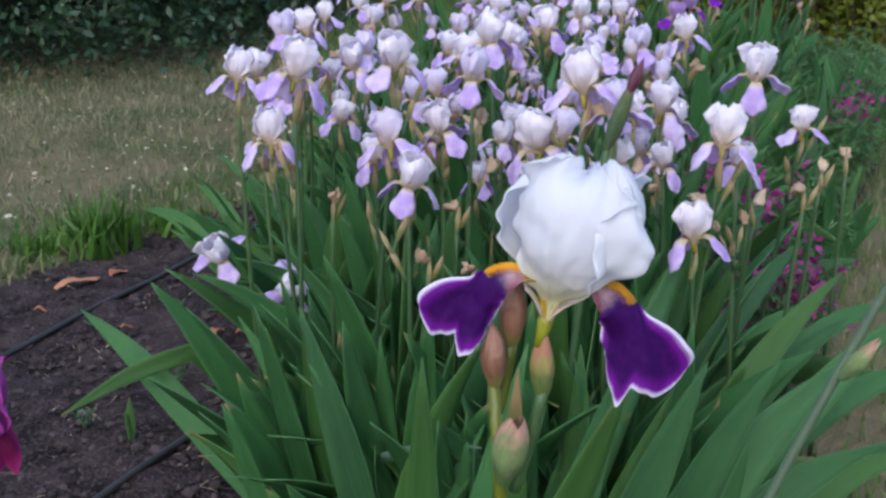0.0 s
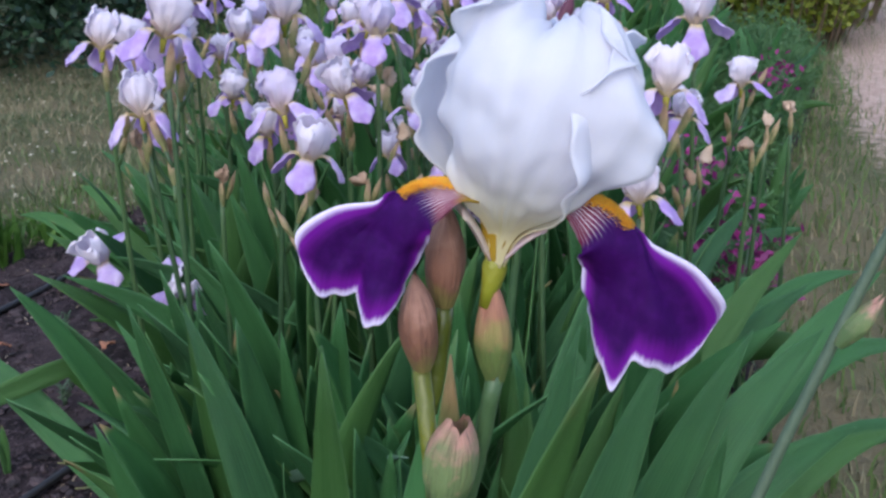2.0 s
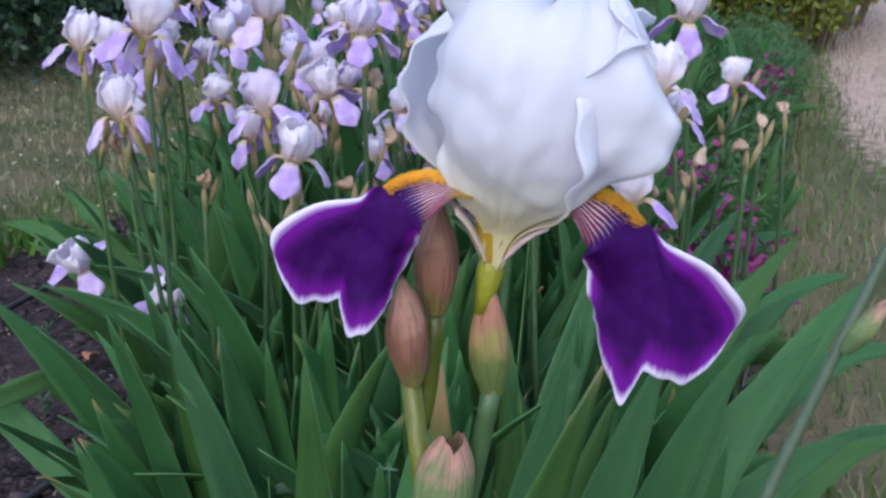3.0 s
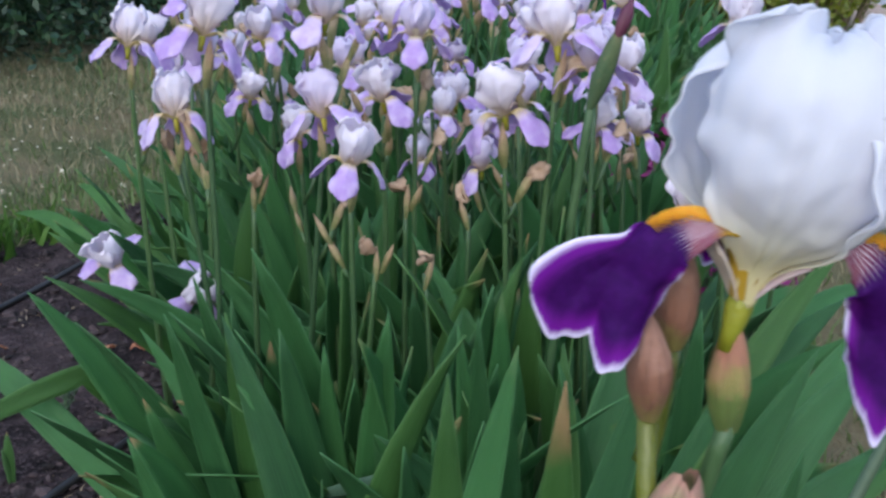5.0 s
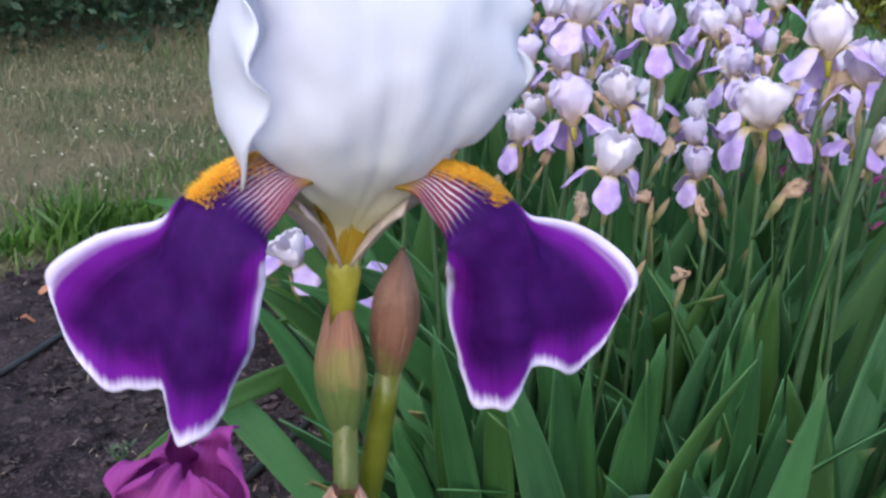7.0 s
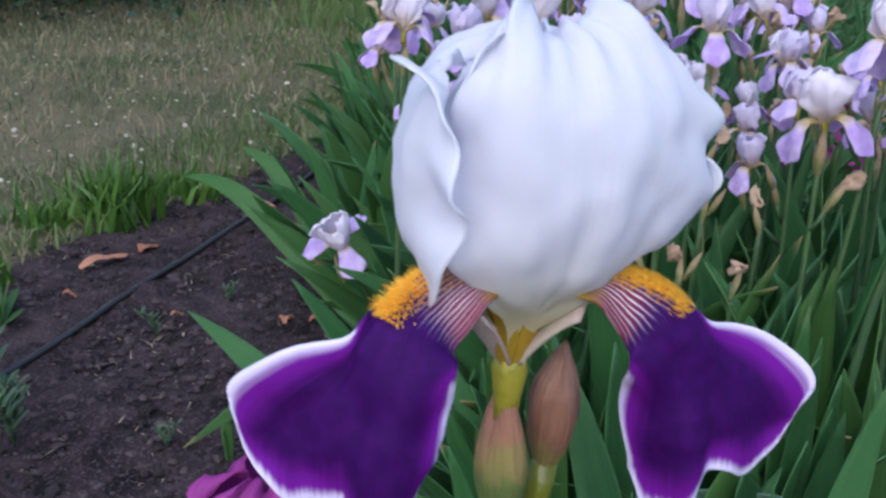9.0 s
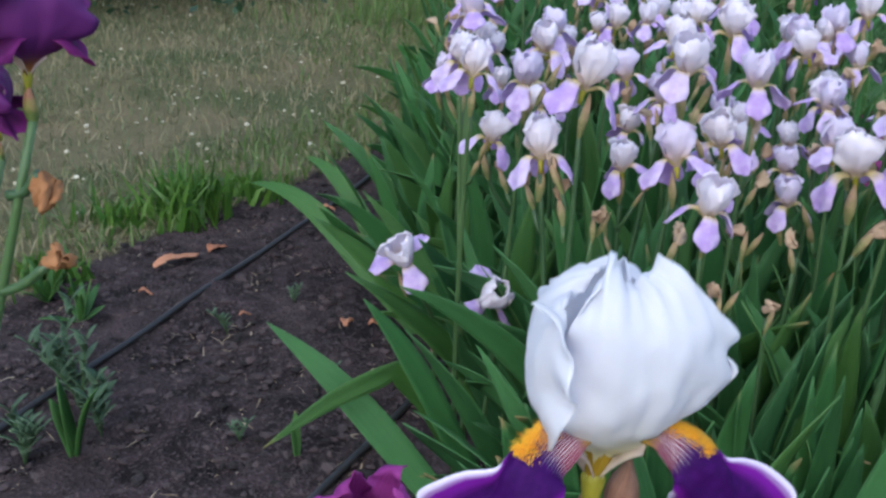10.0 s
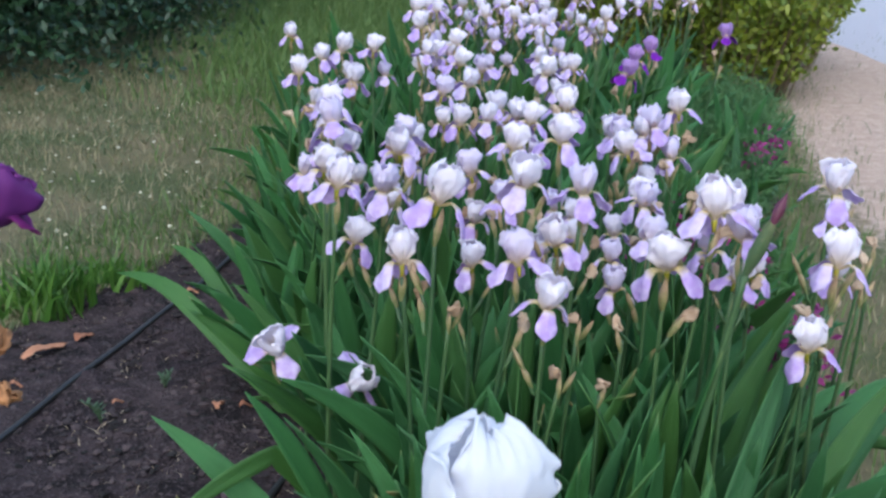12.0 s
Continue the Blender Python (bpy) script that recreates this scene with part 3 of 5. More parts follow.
# ---- ground ----
def lawn_edge(y):
    """x of the edge between the bed and the lawn."""
    return np.interp(y, [-30, 1.0, 2.2, 2.75, 3.1, 3.6, 4.0, 5.0, 7.0, 60], [-6, -2.2, -1.45, -1.12, -0.82, -0.53, -0.42, -0.22, 0.0, 4])


def bed_edge(y):
    """x of the edge between the bed and the dry grass beyond it."""
    return np.interp(y, [-30, 0.5, 1.5, 1.8, 2.6, 3.5, 4.9, 6.0, 7.5, 12, 60], [0.6, 0.55, 0.60, 0.68, 1.02, 1.45, 2.15, 2.6, 3.4, 5.8, 20])


def ground_height(x, y):
    h = 0.012 * np.sin(2.1 * x + 1.3 * y) + 0.010 * np.sin(3.7 * y - 2.2 * x) + 0.006 * np.sin(9 * x + 4 * y) * np.sin(7 * y - 3 * x)
    near = np.clip(1 - np.hypot(x, y - 3) / 14, 0, 1)
    return h * near


def build_ground():
    xs = np.concatenate([[-80, -50, -30, -18, -11, -7, -5], np.arange(-4, 5.01, 0.06), [6, 7, 8.5, 11, 16, 26, 45, 80]])
    ys = np.concatenate([[-60, -30, -15, -8, -4, -2, -1], np.arange(0, 8.01, 0.06), [8.5, 9, 9.5, 10, 11, 12, 14, 18, 25, 40, 70, 120]])
    X, Y = np.meshgrid(xs, ys, indexing="ij")
    Z = ground_height(X, Y)
    rs = np.random.RandomState(4)
    le, be = lawn_edge(Y), bed_edge(Y)
    bed = np.clip(0.5 + (X - le) / 0.16, 0, 1) * np.clip(0.5 + (be - X) / 0.16, 0, 1)
    bed = bed * np.clip((5.6 - Y) / 0.6, 0, 1) * np.clip((Y + 0.2) / 0.3, 0, 1)
    path = np.clip(0.5 + (X - be - np.interp(Y, [1.5, 2.6, 3.5, 5.0], [0.75, 0.42, 0.28, 0.12])) / 0.5, 0, 1) * np.clip((Y - 2.0) / 2.0, 0, 1)
    road = np.clip(0.5 + (X - 4.25 - 0.06 * (Y - 8)) / 0.1, 0, 1) * np.clip((Y + 40) / 2, 0, 1)
    Z = Z + bed * rs.normal(0, 0.006, X.shape)
    a, b = X.shape
    faces = [(i * b + j, (i + 1) * b + j, (i + 1) * b + j + 1, i * b + j + 1) for i in range(a - 1) for j in range(b - 1)]
    me = mesh_of("ground", np.stack([X.ravel(), Y.ravel(), Z.ravel()], 1), faces, GROUND)
    for nm, data in (("bed", bed), ("path", path), ("road", road)):
        at = me.attributes.new(nm, "FLOAT", "POINT")
        at.data.foreach_set("value", data.ravel().astype(np.float32))
    tagged(new("ground", me), "dark garden soil, dry lawn and a straw-strewn path", "ground", kind="structure")


build_ground()


def blades(name, pts, height, width, lean, material, label, category, seed, z0=None):
    """Many grass blades as one object."""
    rs = np.random.RandomState(seed)
    n = len(pts)
    h = rs.uniform(height[0], height[1], n)
    az, ln = rs.uniform(0, 2 * np.pi, n), rs.uniform(0, lean, n) * h
    w = rs.uniform(0.6, 1.2, n) * width / 2
    fz = rs.uniform(0, 2 * np.pi, n)
    base = np.stack([pts[:, 0], pts[:, 1], ground_height(pts[:, 0], pts[:, 1]) - 0.004 if z0 is None else z0], 1)
    side = np.stack([np.cos(fz) * w, np.sin(fz) * w, np.zeros(n)], 1)
    bend = np.stack([np.cos(az) * ln, np.sin(az) * ln, np.zeros(n)], 1)
    up = np.stack([np.zeros(n), np.zeros(n), h], 1)
    mid = base + bend * 0.3 + up * 0.55
    tip = base + bend + up * np.sqrt(np.clip(1 - 0.4 * (ln / h) ** 2, 0.3, 1))[:, None]
    V = np.stack([base - side, base + side, mid + side * 0.8, mid - side * 0.8, tip], 1).reshape(-1, 3)
    F = []
    for i in range(n):
        o = 5 * i
        F += [(o, o + 1, o + 2, o + 3), (o + 3, o + 2, o + 4)]
    return tagged(new(name, mesh_of(name, V, F, material)), label, category, kind="stuff")


def scatter(n, x0, x1, y0, y1, keep, seed):
    rs = np.random.RandomState(seed)
    p = np.stack([rs.uniform(x0, x1, n), rs.uniform(y0, y1, n)], 1)
    return p[keep(p[:, 0], p[:, 1])]


def patchy(x, y, s=1.0):
    return np.sin(2.3 * x * s + 1.1) * np.sin(1.9 * y * s + 0.4) + 0.5 * np.sin(5.1 * x * s - 3.7 * y * s)


lawn = scatter(90000, -4.2, 0.6, 2.2, 9.5, lambda x, y: (x < lawn_edge(y) + 0.03) & (np.random.RandomState(8).uniform(0, 1, len(x)) < 0.72 + 0.25 * patchy(x, y)), 1)
blades("lawn_grass", lawn, (0.015, 0.065), 0.0055, 1.8, LAWN_BLADE, "dry, thin lawn grass, half green and half straw", "grass", 2)
blades("meadow_grass", scatter(48000, -1.5, 2.6, 5.2, 11.5, lambda x, y: (x < lawn_edge(y) + 0.2 + 1.4 * np.clip(y - 5.4, 0, 1)) & (x + 1.15 - (y - 5.2) * 0.1 + 0.25 * np.sin(9 * y) > np.random.RandomState(19).uniform(0, 0.9, len(x))) & (y - 5.1 > np.random.RandomState(20).uniform(0, 1.3, len(x))), 3), (0.06, 0.20), 0.009, 1.0, MEADOW_BLADE, "taller green grass before the hedge", "grass", 4)
blades("edge_grass", scatter(450, -1.5, 0.0, 2.3, 5.0, lambda x, y: np.abs(x - lawn_edge(y) + 0.08) < 0.16 + 0.08 * patchy(x, y, 3), 5), (0.02, 0.08), 0.006, 0.9, GREEN_BLADE, "green grass along the edge of the bed", "grass", 6)
blades("bedside_grass", scatter(16000, -2.2, 0.0, 2.7, 6.5, lambda x, y: (x < lawn_edge(y) + 0.03) & (lawn_edge(y) - x < np.random.RandomState(28).uniform(0, 0.9, len(x)) * (0.7 + 0.4 * patchy(x, y, 1.7))), 27), (0.02, 0.08), 0.006, 0.9, MEADOW_BLADE, "greener grass of the lawn beside the bed", "grass", 29)
blades("roadside_grass", scatter(34000, 0.45, 5.2, 0.8, 9.0, lambda x, y: (x > bed_edge(y) - 0.06) & (np.random.RandomState(18).uniform(0, 1, len(x)) < np.clip(1.1 - (x - bed_edge(y)) * (1.1 + 0.5 * np.clip(y - 2.5, 0, 2)), 0.03, 1)), 7), (0.02, 0.07), 0.005, 0.9, LAWN_BLADE, "sparse dry grass beside the path", "grass", 8)

blades("verge_grass", scatter(26000, 0.4, 4.2, 1.0, 7.5, lambda x, y: (x > bed_edge(y) - 0.12) & (x - bed_edge(y) < np.random.RandomState(31).uniform(0, 1, len(x)) * np.interp(y, [1.5, 3.5, 5.0], [0.8, 0.35, 0.18])), 30), (0.025, 0.10), 0.006, 0.9, MEADOW_BLADE, "green and dry grass along the far side of the bed", "grass", 32)


def lumps(name, pts, size, material, label, category, seed, flat=0.6):
    """Small uneven lumps as one object."""
    rs = np.random.RandomState(seed)
    ico = bmesh.new()
    bmesh.ops.create_icosphere(ico, subdivisions=1, radius=1.0)
    iv = np.array([v.co[:] for v in ico.verts])
    fi = [tuple(v.index for v in f.verts) for f in ico.faces]
    ico.free()
    V, F = [], []
    for i, (x, y) in enumerate(pts):
        s = rs.uniform(*size) * rs.uniform(0.5, 1.0)
        q = iv * rs.uniform(0.55, 1.45, (len(iv), 1)) * np.array([s * rs.uniform(0.8, 1.4), s, s * flat])
        V.append(q + np.array([x, y, float(ground_height(x, y)) + s * 0.15]))
        F += [tuple(a + i * len(iv) for a in f) for f in fi]
    return tagged(new(name, mesh_of(name, np.vstack(V), F, material, None, False)), label, category, kind="stuff")


in_bed = lambda x, y: (x > lawn_edge(y) - 0.05) & (x < bed_edge(y))
lumps("soil_clods", scatter(15000, -1.9, 0.9, 1.0, 3.8, in_bed, 11), (0.0015, 0.0125), CLOD, "crumbs and clods of dark soil", "soil", 12)
blades("straw_litter", scatter(6500, -1.9, 0.9, 1.0, 4.0, in_bed, 13), (0.002, 0.009), 0.0030, 7.0, STRAW, "pale straw and dead bits on the soil", "litter", 14)
lumps("clover_heads", scatter(420, -3.6, -0.5, 2.9, 6.5, lambda x, y: x < lawn_edge(y) - 0.05, 15), (0.006, 0.011), CLOVER, "pale seed heads and clover in the lawn", "clover", 16, 0.9)


# ---- hoses ----
def hose(points, label):
    p = np.array([(x, y, 0.0) for x, y in points])
    q = spline(p, np.linspace(0, 1, 60))
    q[:, 2] = ground_height(q[:, 0], q[:, 1]) + 0.008
    tagged(new("drip_hose", tube("drip_hose", q, 0.0070, HOSE, 10)), label, "hose", "drip hoses")


hose([(-1.55, 0.95), (-1.28, 1.57), (-1.083, 2.016), (-0.909, 2.407), (-0.76, 2.74), (-0.644, 2.989), (-0.50, 3.35)], "black rubber drip hose lying along the bed")
hose([(-0.95, 0.95), (-0.70, 1.40), (-0.573, 1.638), (-0.444, 1.885), (-0.30, 2.20), (-0.15, 2.6)], "black rubber drip hose running under the leaves")


def bark_piece(x, y, length, width, turn, seed):
    rg = random.Random(seed)
    n, k = 9, 5
    P = np.zeros((n, k, 3))
    for i, f in enumerate(np.linspace(0, 1, n)):
        w = width * math.sin(math.pi * (0.08 + 0.88 * f)) ** 0.6 * rg.uniform(0.7, 1.15)
        for j, g in enumerate(np.linspace(-1, 1, k)):
            P[i, j] = ((f - 0.5) * length, g * w / 2 + 0.2 * width * math.sin(4 * f), 0.008 + 0.006 * math.sin(5 * f) + 0.10 * width * g * g + rg.uniform(-0.0025, 0.0025))
    ob = new("dry_leaf", shell("dry_leaf", P, 0.0015, BARK))
    ob.matrix_basis = pose(x, y, float(ground_height(x, y)) + 0.006, 0, 0, turn)
    tagged(ob, "curled orange-brown dead leaf lying on the soil", "dead leaf", "dead leaves")


for i, (x, y, ln, wd, tn) in enumerate([(-0.965, 2.64, 0.13, 0.034, 50), (-0.88, 2.72, 0.06, 0.03, 60), (-0.62, 3.02, 0.035, 0.025, 10), (-0.53, 2.31, 0.045, 0.022, 80), (-0.47, 2.30, 0.03, 0.015, 20), (-0.76, 2.36, 0.03, 0.012, 50), (-1.00, 2.46, 0.03, 0.016, 5)]):
    bark_piece(x, y, ln, wd, tn, i)


# ---- leaves ----
def leaf_mesh(name, length, width, lean, droop, twist, material, seed, out=0.0, n=13, k=5, flat=False):
    """A sword leaf that rises from the origin and leans towards +x. Its flat side lies in the plane of the lean; with flat it faces up."""
    rg = random.Random(seed)
    P = np.zeros((n, k, 3))
    p, kink = np.array([0.0, 0.0, 0.0]), rg.uniform(0, 6.28)
    for i, f in enumerate(np.linspace(0, 1, n)):
        w = width * (0.62 + 0.38 * math.sin(min(f * 1.5, 1) * math.pi / 2)) * (1 - max(0, (f - 0.45) / 0.55) ** 2.1) + 0.0006
        a = radians(lean) + radians(droop) * f ** 1.6
        b = out * f ** 1.5
        t = np.array([math.sin(a) * math.cos(b), math.sin(b), math.cos(a) * math.cos(b)])
        nrm = np.array([math.cos(a), 0, -math.sin(a)])
        tw = radians(twist) * f + (math.pi / 2 if flat else 0)
        wid = nrm * math.cos(tw) + np.cross(t, nrm) * math.sin(tw)
        nn = np.cross(t, wid)
        for j, g in enumerate(np.linspace(-1, 1, k)):
            P[i, j] = p + wid * g * w / 2 + nn * (-(1 - abs(g)) * 0.10 * w + 0.04 * w * math.sin(9 * f + kink) * g)
        p = p + t * length / (n - 1)
    return shell(name, P, 0.0016, material)


FAN_SETS = []
for s in range(12):
    rg = random.Random(100 + s)
    ls = []
    cnt = rg.choice([5, 6, 7, 8])
    for i in range(cnt):
        f = (i - (cnt - 1) / 2) / ((cnt - 1) / 2)
        ln = rg.uniform(0.30, 0.53) * (1 - 0.15 * abs(f))
        bend = rg.choice([rg.uniform(0, 15), rg.uniform(10, 40), rg.uniform(30, 75)])
        me = leaf_mesh("leaf", ln, rg.uniform(0.036, 0.056), abs(f) * rg.uniform(12, 36) + rg.uniform(0, 6), bend * (0.4 + 0.6 * abs(f)), rg.uniform(-70, 70), rg.choice([LEAF, LEAF, LEAF_LIGHT]), s * 20 + i, rg.uniform(-0.45, 0.45))
        ls.append((me, Matrix.Translation((0.014 * f, 0.004 * (i % 2), 0)) @ spin((0 if f >= 0 else 180) + rg.uniform(-28, 28))))
    FAN_SETS.append(ls)


def leaf_fan(x, y, turn, pick, scale, tilt=(0, 0), label="fan of green sword-shaped iris leaves", group="iris leaf fans"):
    m = Matrix.Translation((x, y, float(ground_height(x, y)) - 0.01)) @ spin(turn) @ Matrix.Rotation(radians(tilt[0]), 4, "X") @ Matrix.Rotation(radians(tilt[1]), 4, "Y") @ Matrix.Scale(scale, 4)
    t = thing("iris_leaf_fan", m, label, "iris leaves", group)
    for me, mm in FAN_SETS[pick % len(FAN_SETS)]:
        part("leaf", me, t, mm)
    return t


def clump_left(y):
    return np.interp(y, [0.9, 1.3, 1.6, 2.4, 3.0, 4.0, 5.0], [-0.02, -0.10, -0.20, -0.36, -0.38, -0.34, -0.1])


def clump_right(y):
    return np.interp(y, [0.9, 1.3, 2.0, 3.0, 4.0, 5.0], [0.20, 0.24, 0.52, 0.78, 1.15, 1.6])


rg = random.Random(21)
y = 1.22
while y < 5.5:
    gap = 0.075 + 0.028 * (y - 1.2)
    x = float(clump_left(y)) + rg.uniform(0, gap)
    while x < float(clump_right(y)):
        edge = (x - float(clump_left(y))) / max(float(clump_right(y) - clump_left(y)), 0.1)
        leaf_fan(x + rg.uniform(-0.02, 0.02), y + rg.uniform(-0.03, 0.03), rg.uniform(-55, 55), rg.randrange(12), rg.uniform(0.80, 1.08) * (1.0 if y < 1.35 or edge < 0.22 else 1.20), (rg.uniform(-8, 8), (edge - 0.5) * (20 if y < 1.8 else 15) + rg.uniform(-6, 6)))
        x += gap * rg.uniform(0.85, 1.25)
    y += gap * 0.95


rg = random.Random(77)
for i in range(16):
    fy = rg.uniform(2.5, 4.4)
    leaf_fan(float(clump_right(fy)) + rg.uniform(-0.02, 0.45), fy, rg.uniform(0, 360), rg.randrange(12), rg.uniform(0.7, 1.0), (rg.uniform(-8, 8), rg.uniform(0, 14)))


def single_leaf(base, tip, width, arch=0.12, roll=0.0, material=None, label="long arching sword-shaped iris leaf", n=16, side=None, late=2.2):
    """One leaf from its base to its tip; arch lifts its middle."""
    b, t = np.array(base, float), np.array(tip, float)
    f = np.linspace(0, 1, n)[:, None]
    L = np.linalg.norm(t - b)
    C = b + (t - b) * f
    C[:, 2] += arch * L * (np.sin(math.pi * f[:, 0]) * 0.8 + 0.2 * np.sin(2 * math.pi * f[:, 0]) * -1)
    T = np.gradient(C, axis=0)
    T /= np.linalg.norm(T, axis=1, keepdims=True)
    flat = np.array([t[1] - b[1], -(t[0] - b[0]), 0.0]) if side is None else np.array(side, float)
    if np.linalg.norm(flat) < 0.05 * L:
        flat = np.array([1.0, 0, 0])
    P = np.zeros((n, 5, 3))
    for i in range(n):
        g0 = f[i, 0]
        s = flat - T[i] * flat.dot(T[i])
        s /= np.linalg.norm(s)
        nn = np.cross(s, T[i])
        a = radians(roll)
        wv = s * math.cos(a) + nn * math.sin(a)
        n2 = np.cross(wv, T[i])
        w = width * (0.65 + 0.35 * math.sin(min(g0 * 1.6, 1) * math.pi / 2)) * (1 - max(0, (g0 - 0.4) / 0.6) ** late) + 0.0006
        for j, g in enumerate(np.linspace(-1, 1, 5)):
            P[i, j] = C[i] + wv * g * w / 2 - n2 * (1 - abs(g)) * 0.10 * w - b
    ob = new("iris_leaf", shell("iris_leaf", P, 0.0018, LEAF if material is None else material))
    ob.matrix_basis = Matrix.Translation(b)
    return tagged(ob, label, "leaf", "long iris leaves")


CAMSIDE = (1, 0, 0)
single_leaf((-0.27, 1.55, 0.0), (-0.623, 1.70, 0.335), 0.050, 0.06, 50)
single_leaf((-0.25, 1.62, 0.0), (-0.470, 1.60, 0.425), 0.044, 0.08, 50)
single_leaf((-0.36, 2.28, 0.0), (-0.785, 2.67, 0.215), 0.050, 0.14, 40, LEAF_LIGHT)
single_leaf((-0.38, 2.40, 0.0), (-0.66, 2.75, 0.26), 0.044, 0.14, 40, LEAF_LIGHT)
single_leaf((-0.40, 2.5, 0.0), (-0.60, 2.5, 0.36), 0.03, 0.10, 0, LEAF_LIGHT)
single_leaf((-0.16, 1.36, 0.0), (-0.300, 1.316, 0.355), 0.054, 0.10, 45)
single_leaf((-0.12, 1.42, 0.0), (-0.257, 1.406, 0.375), 0.046, 0.10, 45)
single_leaf((-0.20, 1.40, 0.0), (-0.34, 1.22, 0.15), 0.035, 0.15, 0, LEAF_BLUE)
single_leaf((-0.020, 0.76, 0.0), (-0.016, 0.740, 0.693), 0.050, 0.0, 8, LEAF_LIGHT, side=CAMSIDE)
single_leaf((-0.06, 0.80, 0.0), (0.140, 0.718, 0.687), 0.056, 0.03, -8, LEAF_LIGHT, side=CAMSIDE)
single_leaf((0.035, 0.80, 0.0), (0.062, 0.80, 0.655), 0.052, 0.01, 10, LEAF_LIGHT, side=CAMSIDE)
single_leaf((0.13, 1.05, 0.0), (0.500, 1.20, 0.475), 0.066, 0.10, -50)
single_leaf((0.20, 1.30, 0.0), (0.640, 1.55, 0.385), 0.056, 0.10, -50)
single_leaf((0.22, 1.45, 0.0), (0.640, 1.78, 0.44), 0.052, 0.08, -50)
single_leaf((0.24, 1.00, 0.0), (0.333, 1.023, 0.467), 0.034, 0.04, 10, None, side=CAMSIDE)
single_leaf((0.18, 1.15, 0.0), (0.57, 1.24, 0.33), 0.060, 0.12, -50)
single_leaf((0.22, 1.10, 0.0), (0.64, 1.18, 0.22), 0.052, 0.18, -45)
single_leaf((0.10, 1.20, 0.0), (0.36, 1.45, 0.56), 0.050, 0.05, -50)
single_leaf((0.16, 1.10, 0.0), (0.40, 1.15, 0.50), 0.050, 0.05, -50)
single_leaf((0.10, 1.02, 0.0), (0.30, 1.10, 0.52), 0.056, 0.03, -45)
single_leaf((0.24, 1.35, 0.0), (0.60, 1.50, 0.48), 0.048, 0.08, -50, LEAF_LIGHT)
single_leaf((0.26, 1.55, 0.0), (0.66, 1.72, 0.34), 0.048, 0.14, -50)
single_leaf((0.28, 1.20, 0.0), (0.70, 1.36, 0.25), 0.045, 0.16, -45, LEAF_LIGHT)
single_leaf((0.05, 0.98, 0.0), (0.20, 1.05, 0.56), 0.050, 0.02, -40)
single_leaf((-0.02, 1.08, 0.0), (0.10, 1.15, 0.52), 0.046, 0.02, -30)
single_leaf((-0.13, 1.33, 0.25), (0.050, 1.22, 0.340), 0.018, 0.05, 75, LEAF_BLUE, "narrow blue-green leaf lying across the clump")

for base, tip, width, roll, arch in [((0.26, 1.25), (0.80, 1.42, 0.20), 0.050, -45, 0.20), ((0.30, 1.40), (0.86, 1.62, 0.24), 0.046, -50, 0.18), ((0.24, 1.12), (0.70, 1.10, 0.14), 0.048, -40, 0.22),
                                     ((0.28, 1.30), (0.72, 1.50, 0.42), 0.056, -50, 0.08), ((0.32, 1.55), (0.84, 1.80, 0.30), 0.044, -50, 0.16), ((0.22, 1.05), (0.58, 1.00, 0.24), 0.046, -45, 0.15)]:
    single_leaf((*base, 0.0), tip, width, arch, roll)
rg = random.Random(61)
for i in range(34):
    fx, fy = rg.uniform(-0.24, 0.38), rg.uniform(1.22, 1.50)
    tx = fx + rg.uniform(-0.07, 0.07) + (fx - 0.05) * 0.25
    single_leaf((fx, fy + 0.03, 0.0), (tx, fy + rg.uniform(-0.06, 0.03), rg.uniform(0.36, 0.51)), rg.uniform(0.034, 0.052), rg.uniform(0.0, 0.05), rg.uniform(-35, 35), rg.choice([None, None, LEAF_LIGHT]), "upright sword-shaped iris leaf below the flowers", 12, CAMSIDE, rg.uniform(1.7, 2.6))


def bent_leaf(base, bend, tip, width, material):
    """A leaf folded over at its bend."""
    b = np.array(base, float)
    C = np.vstack([spline([base, (np.array(base) * 0.45 + np.array(bend) * 0.55 + (0, 0, 0.03)), bend], np.linspace(0, 1, 9)), spline([bend, np.array(bend) * 0.5 + np.array(tip) * 0.5 + (0, 0, 0.012), tip], np.linspace(0, 1, 9))[1:]])
    n = len(C)
    T = np.gradient(C, axis=0)
    T /= np.linalg.norm(T, axis=1, keepdims=True)
    P = np.zeros((n, 5, 3))
    for i in range(n):
        f = i / (n - 1)
        s = np.cross(T[i], (0.25, -1.0, 0.3))
        s /= np.linalg.norm(s)
        w = width * (0.7 + 0.3 * math.sin(f * math.pi)) * (1 - max(0, (f - 0.6) / 0.4) ** 2) + 0.0006
        for j, g in enumerate(np.linspace(-1, 1, 5)):
            P[i, j] = C[i] + s * g * w / 2 - np.cross(s, T[i]) * (1 - abs(g)) * 0.12 * w - b
    ob = new("iris_leaf", shell("iris_leaf", P, 0.0018, material))
    ob.matrix_basis = Matrix.Translation(b)
    return tagged(ob, "sword-shaped iris leaf bent over sharply, its tip drooping", "leaf", "long iris leaves")


bent_leaf((-0.29, 1.72, 0.0), (-0.424, 1.66, 0.275), (-0.610, 1.521, 0.225), 0.032, LEAF_LIGHT)


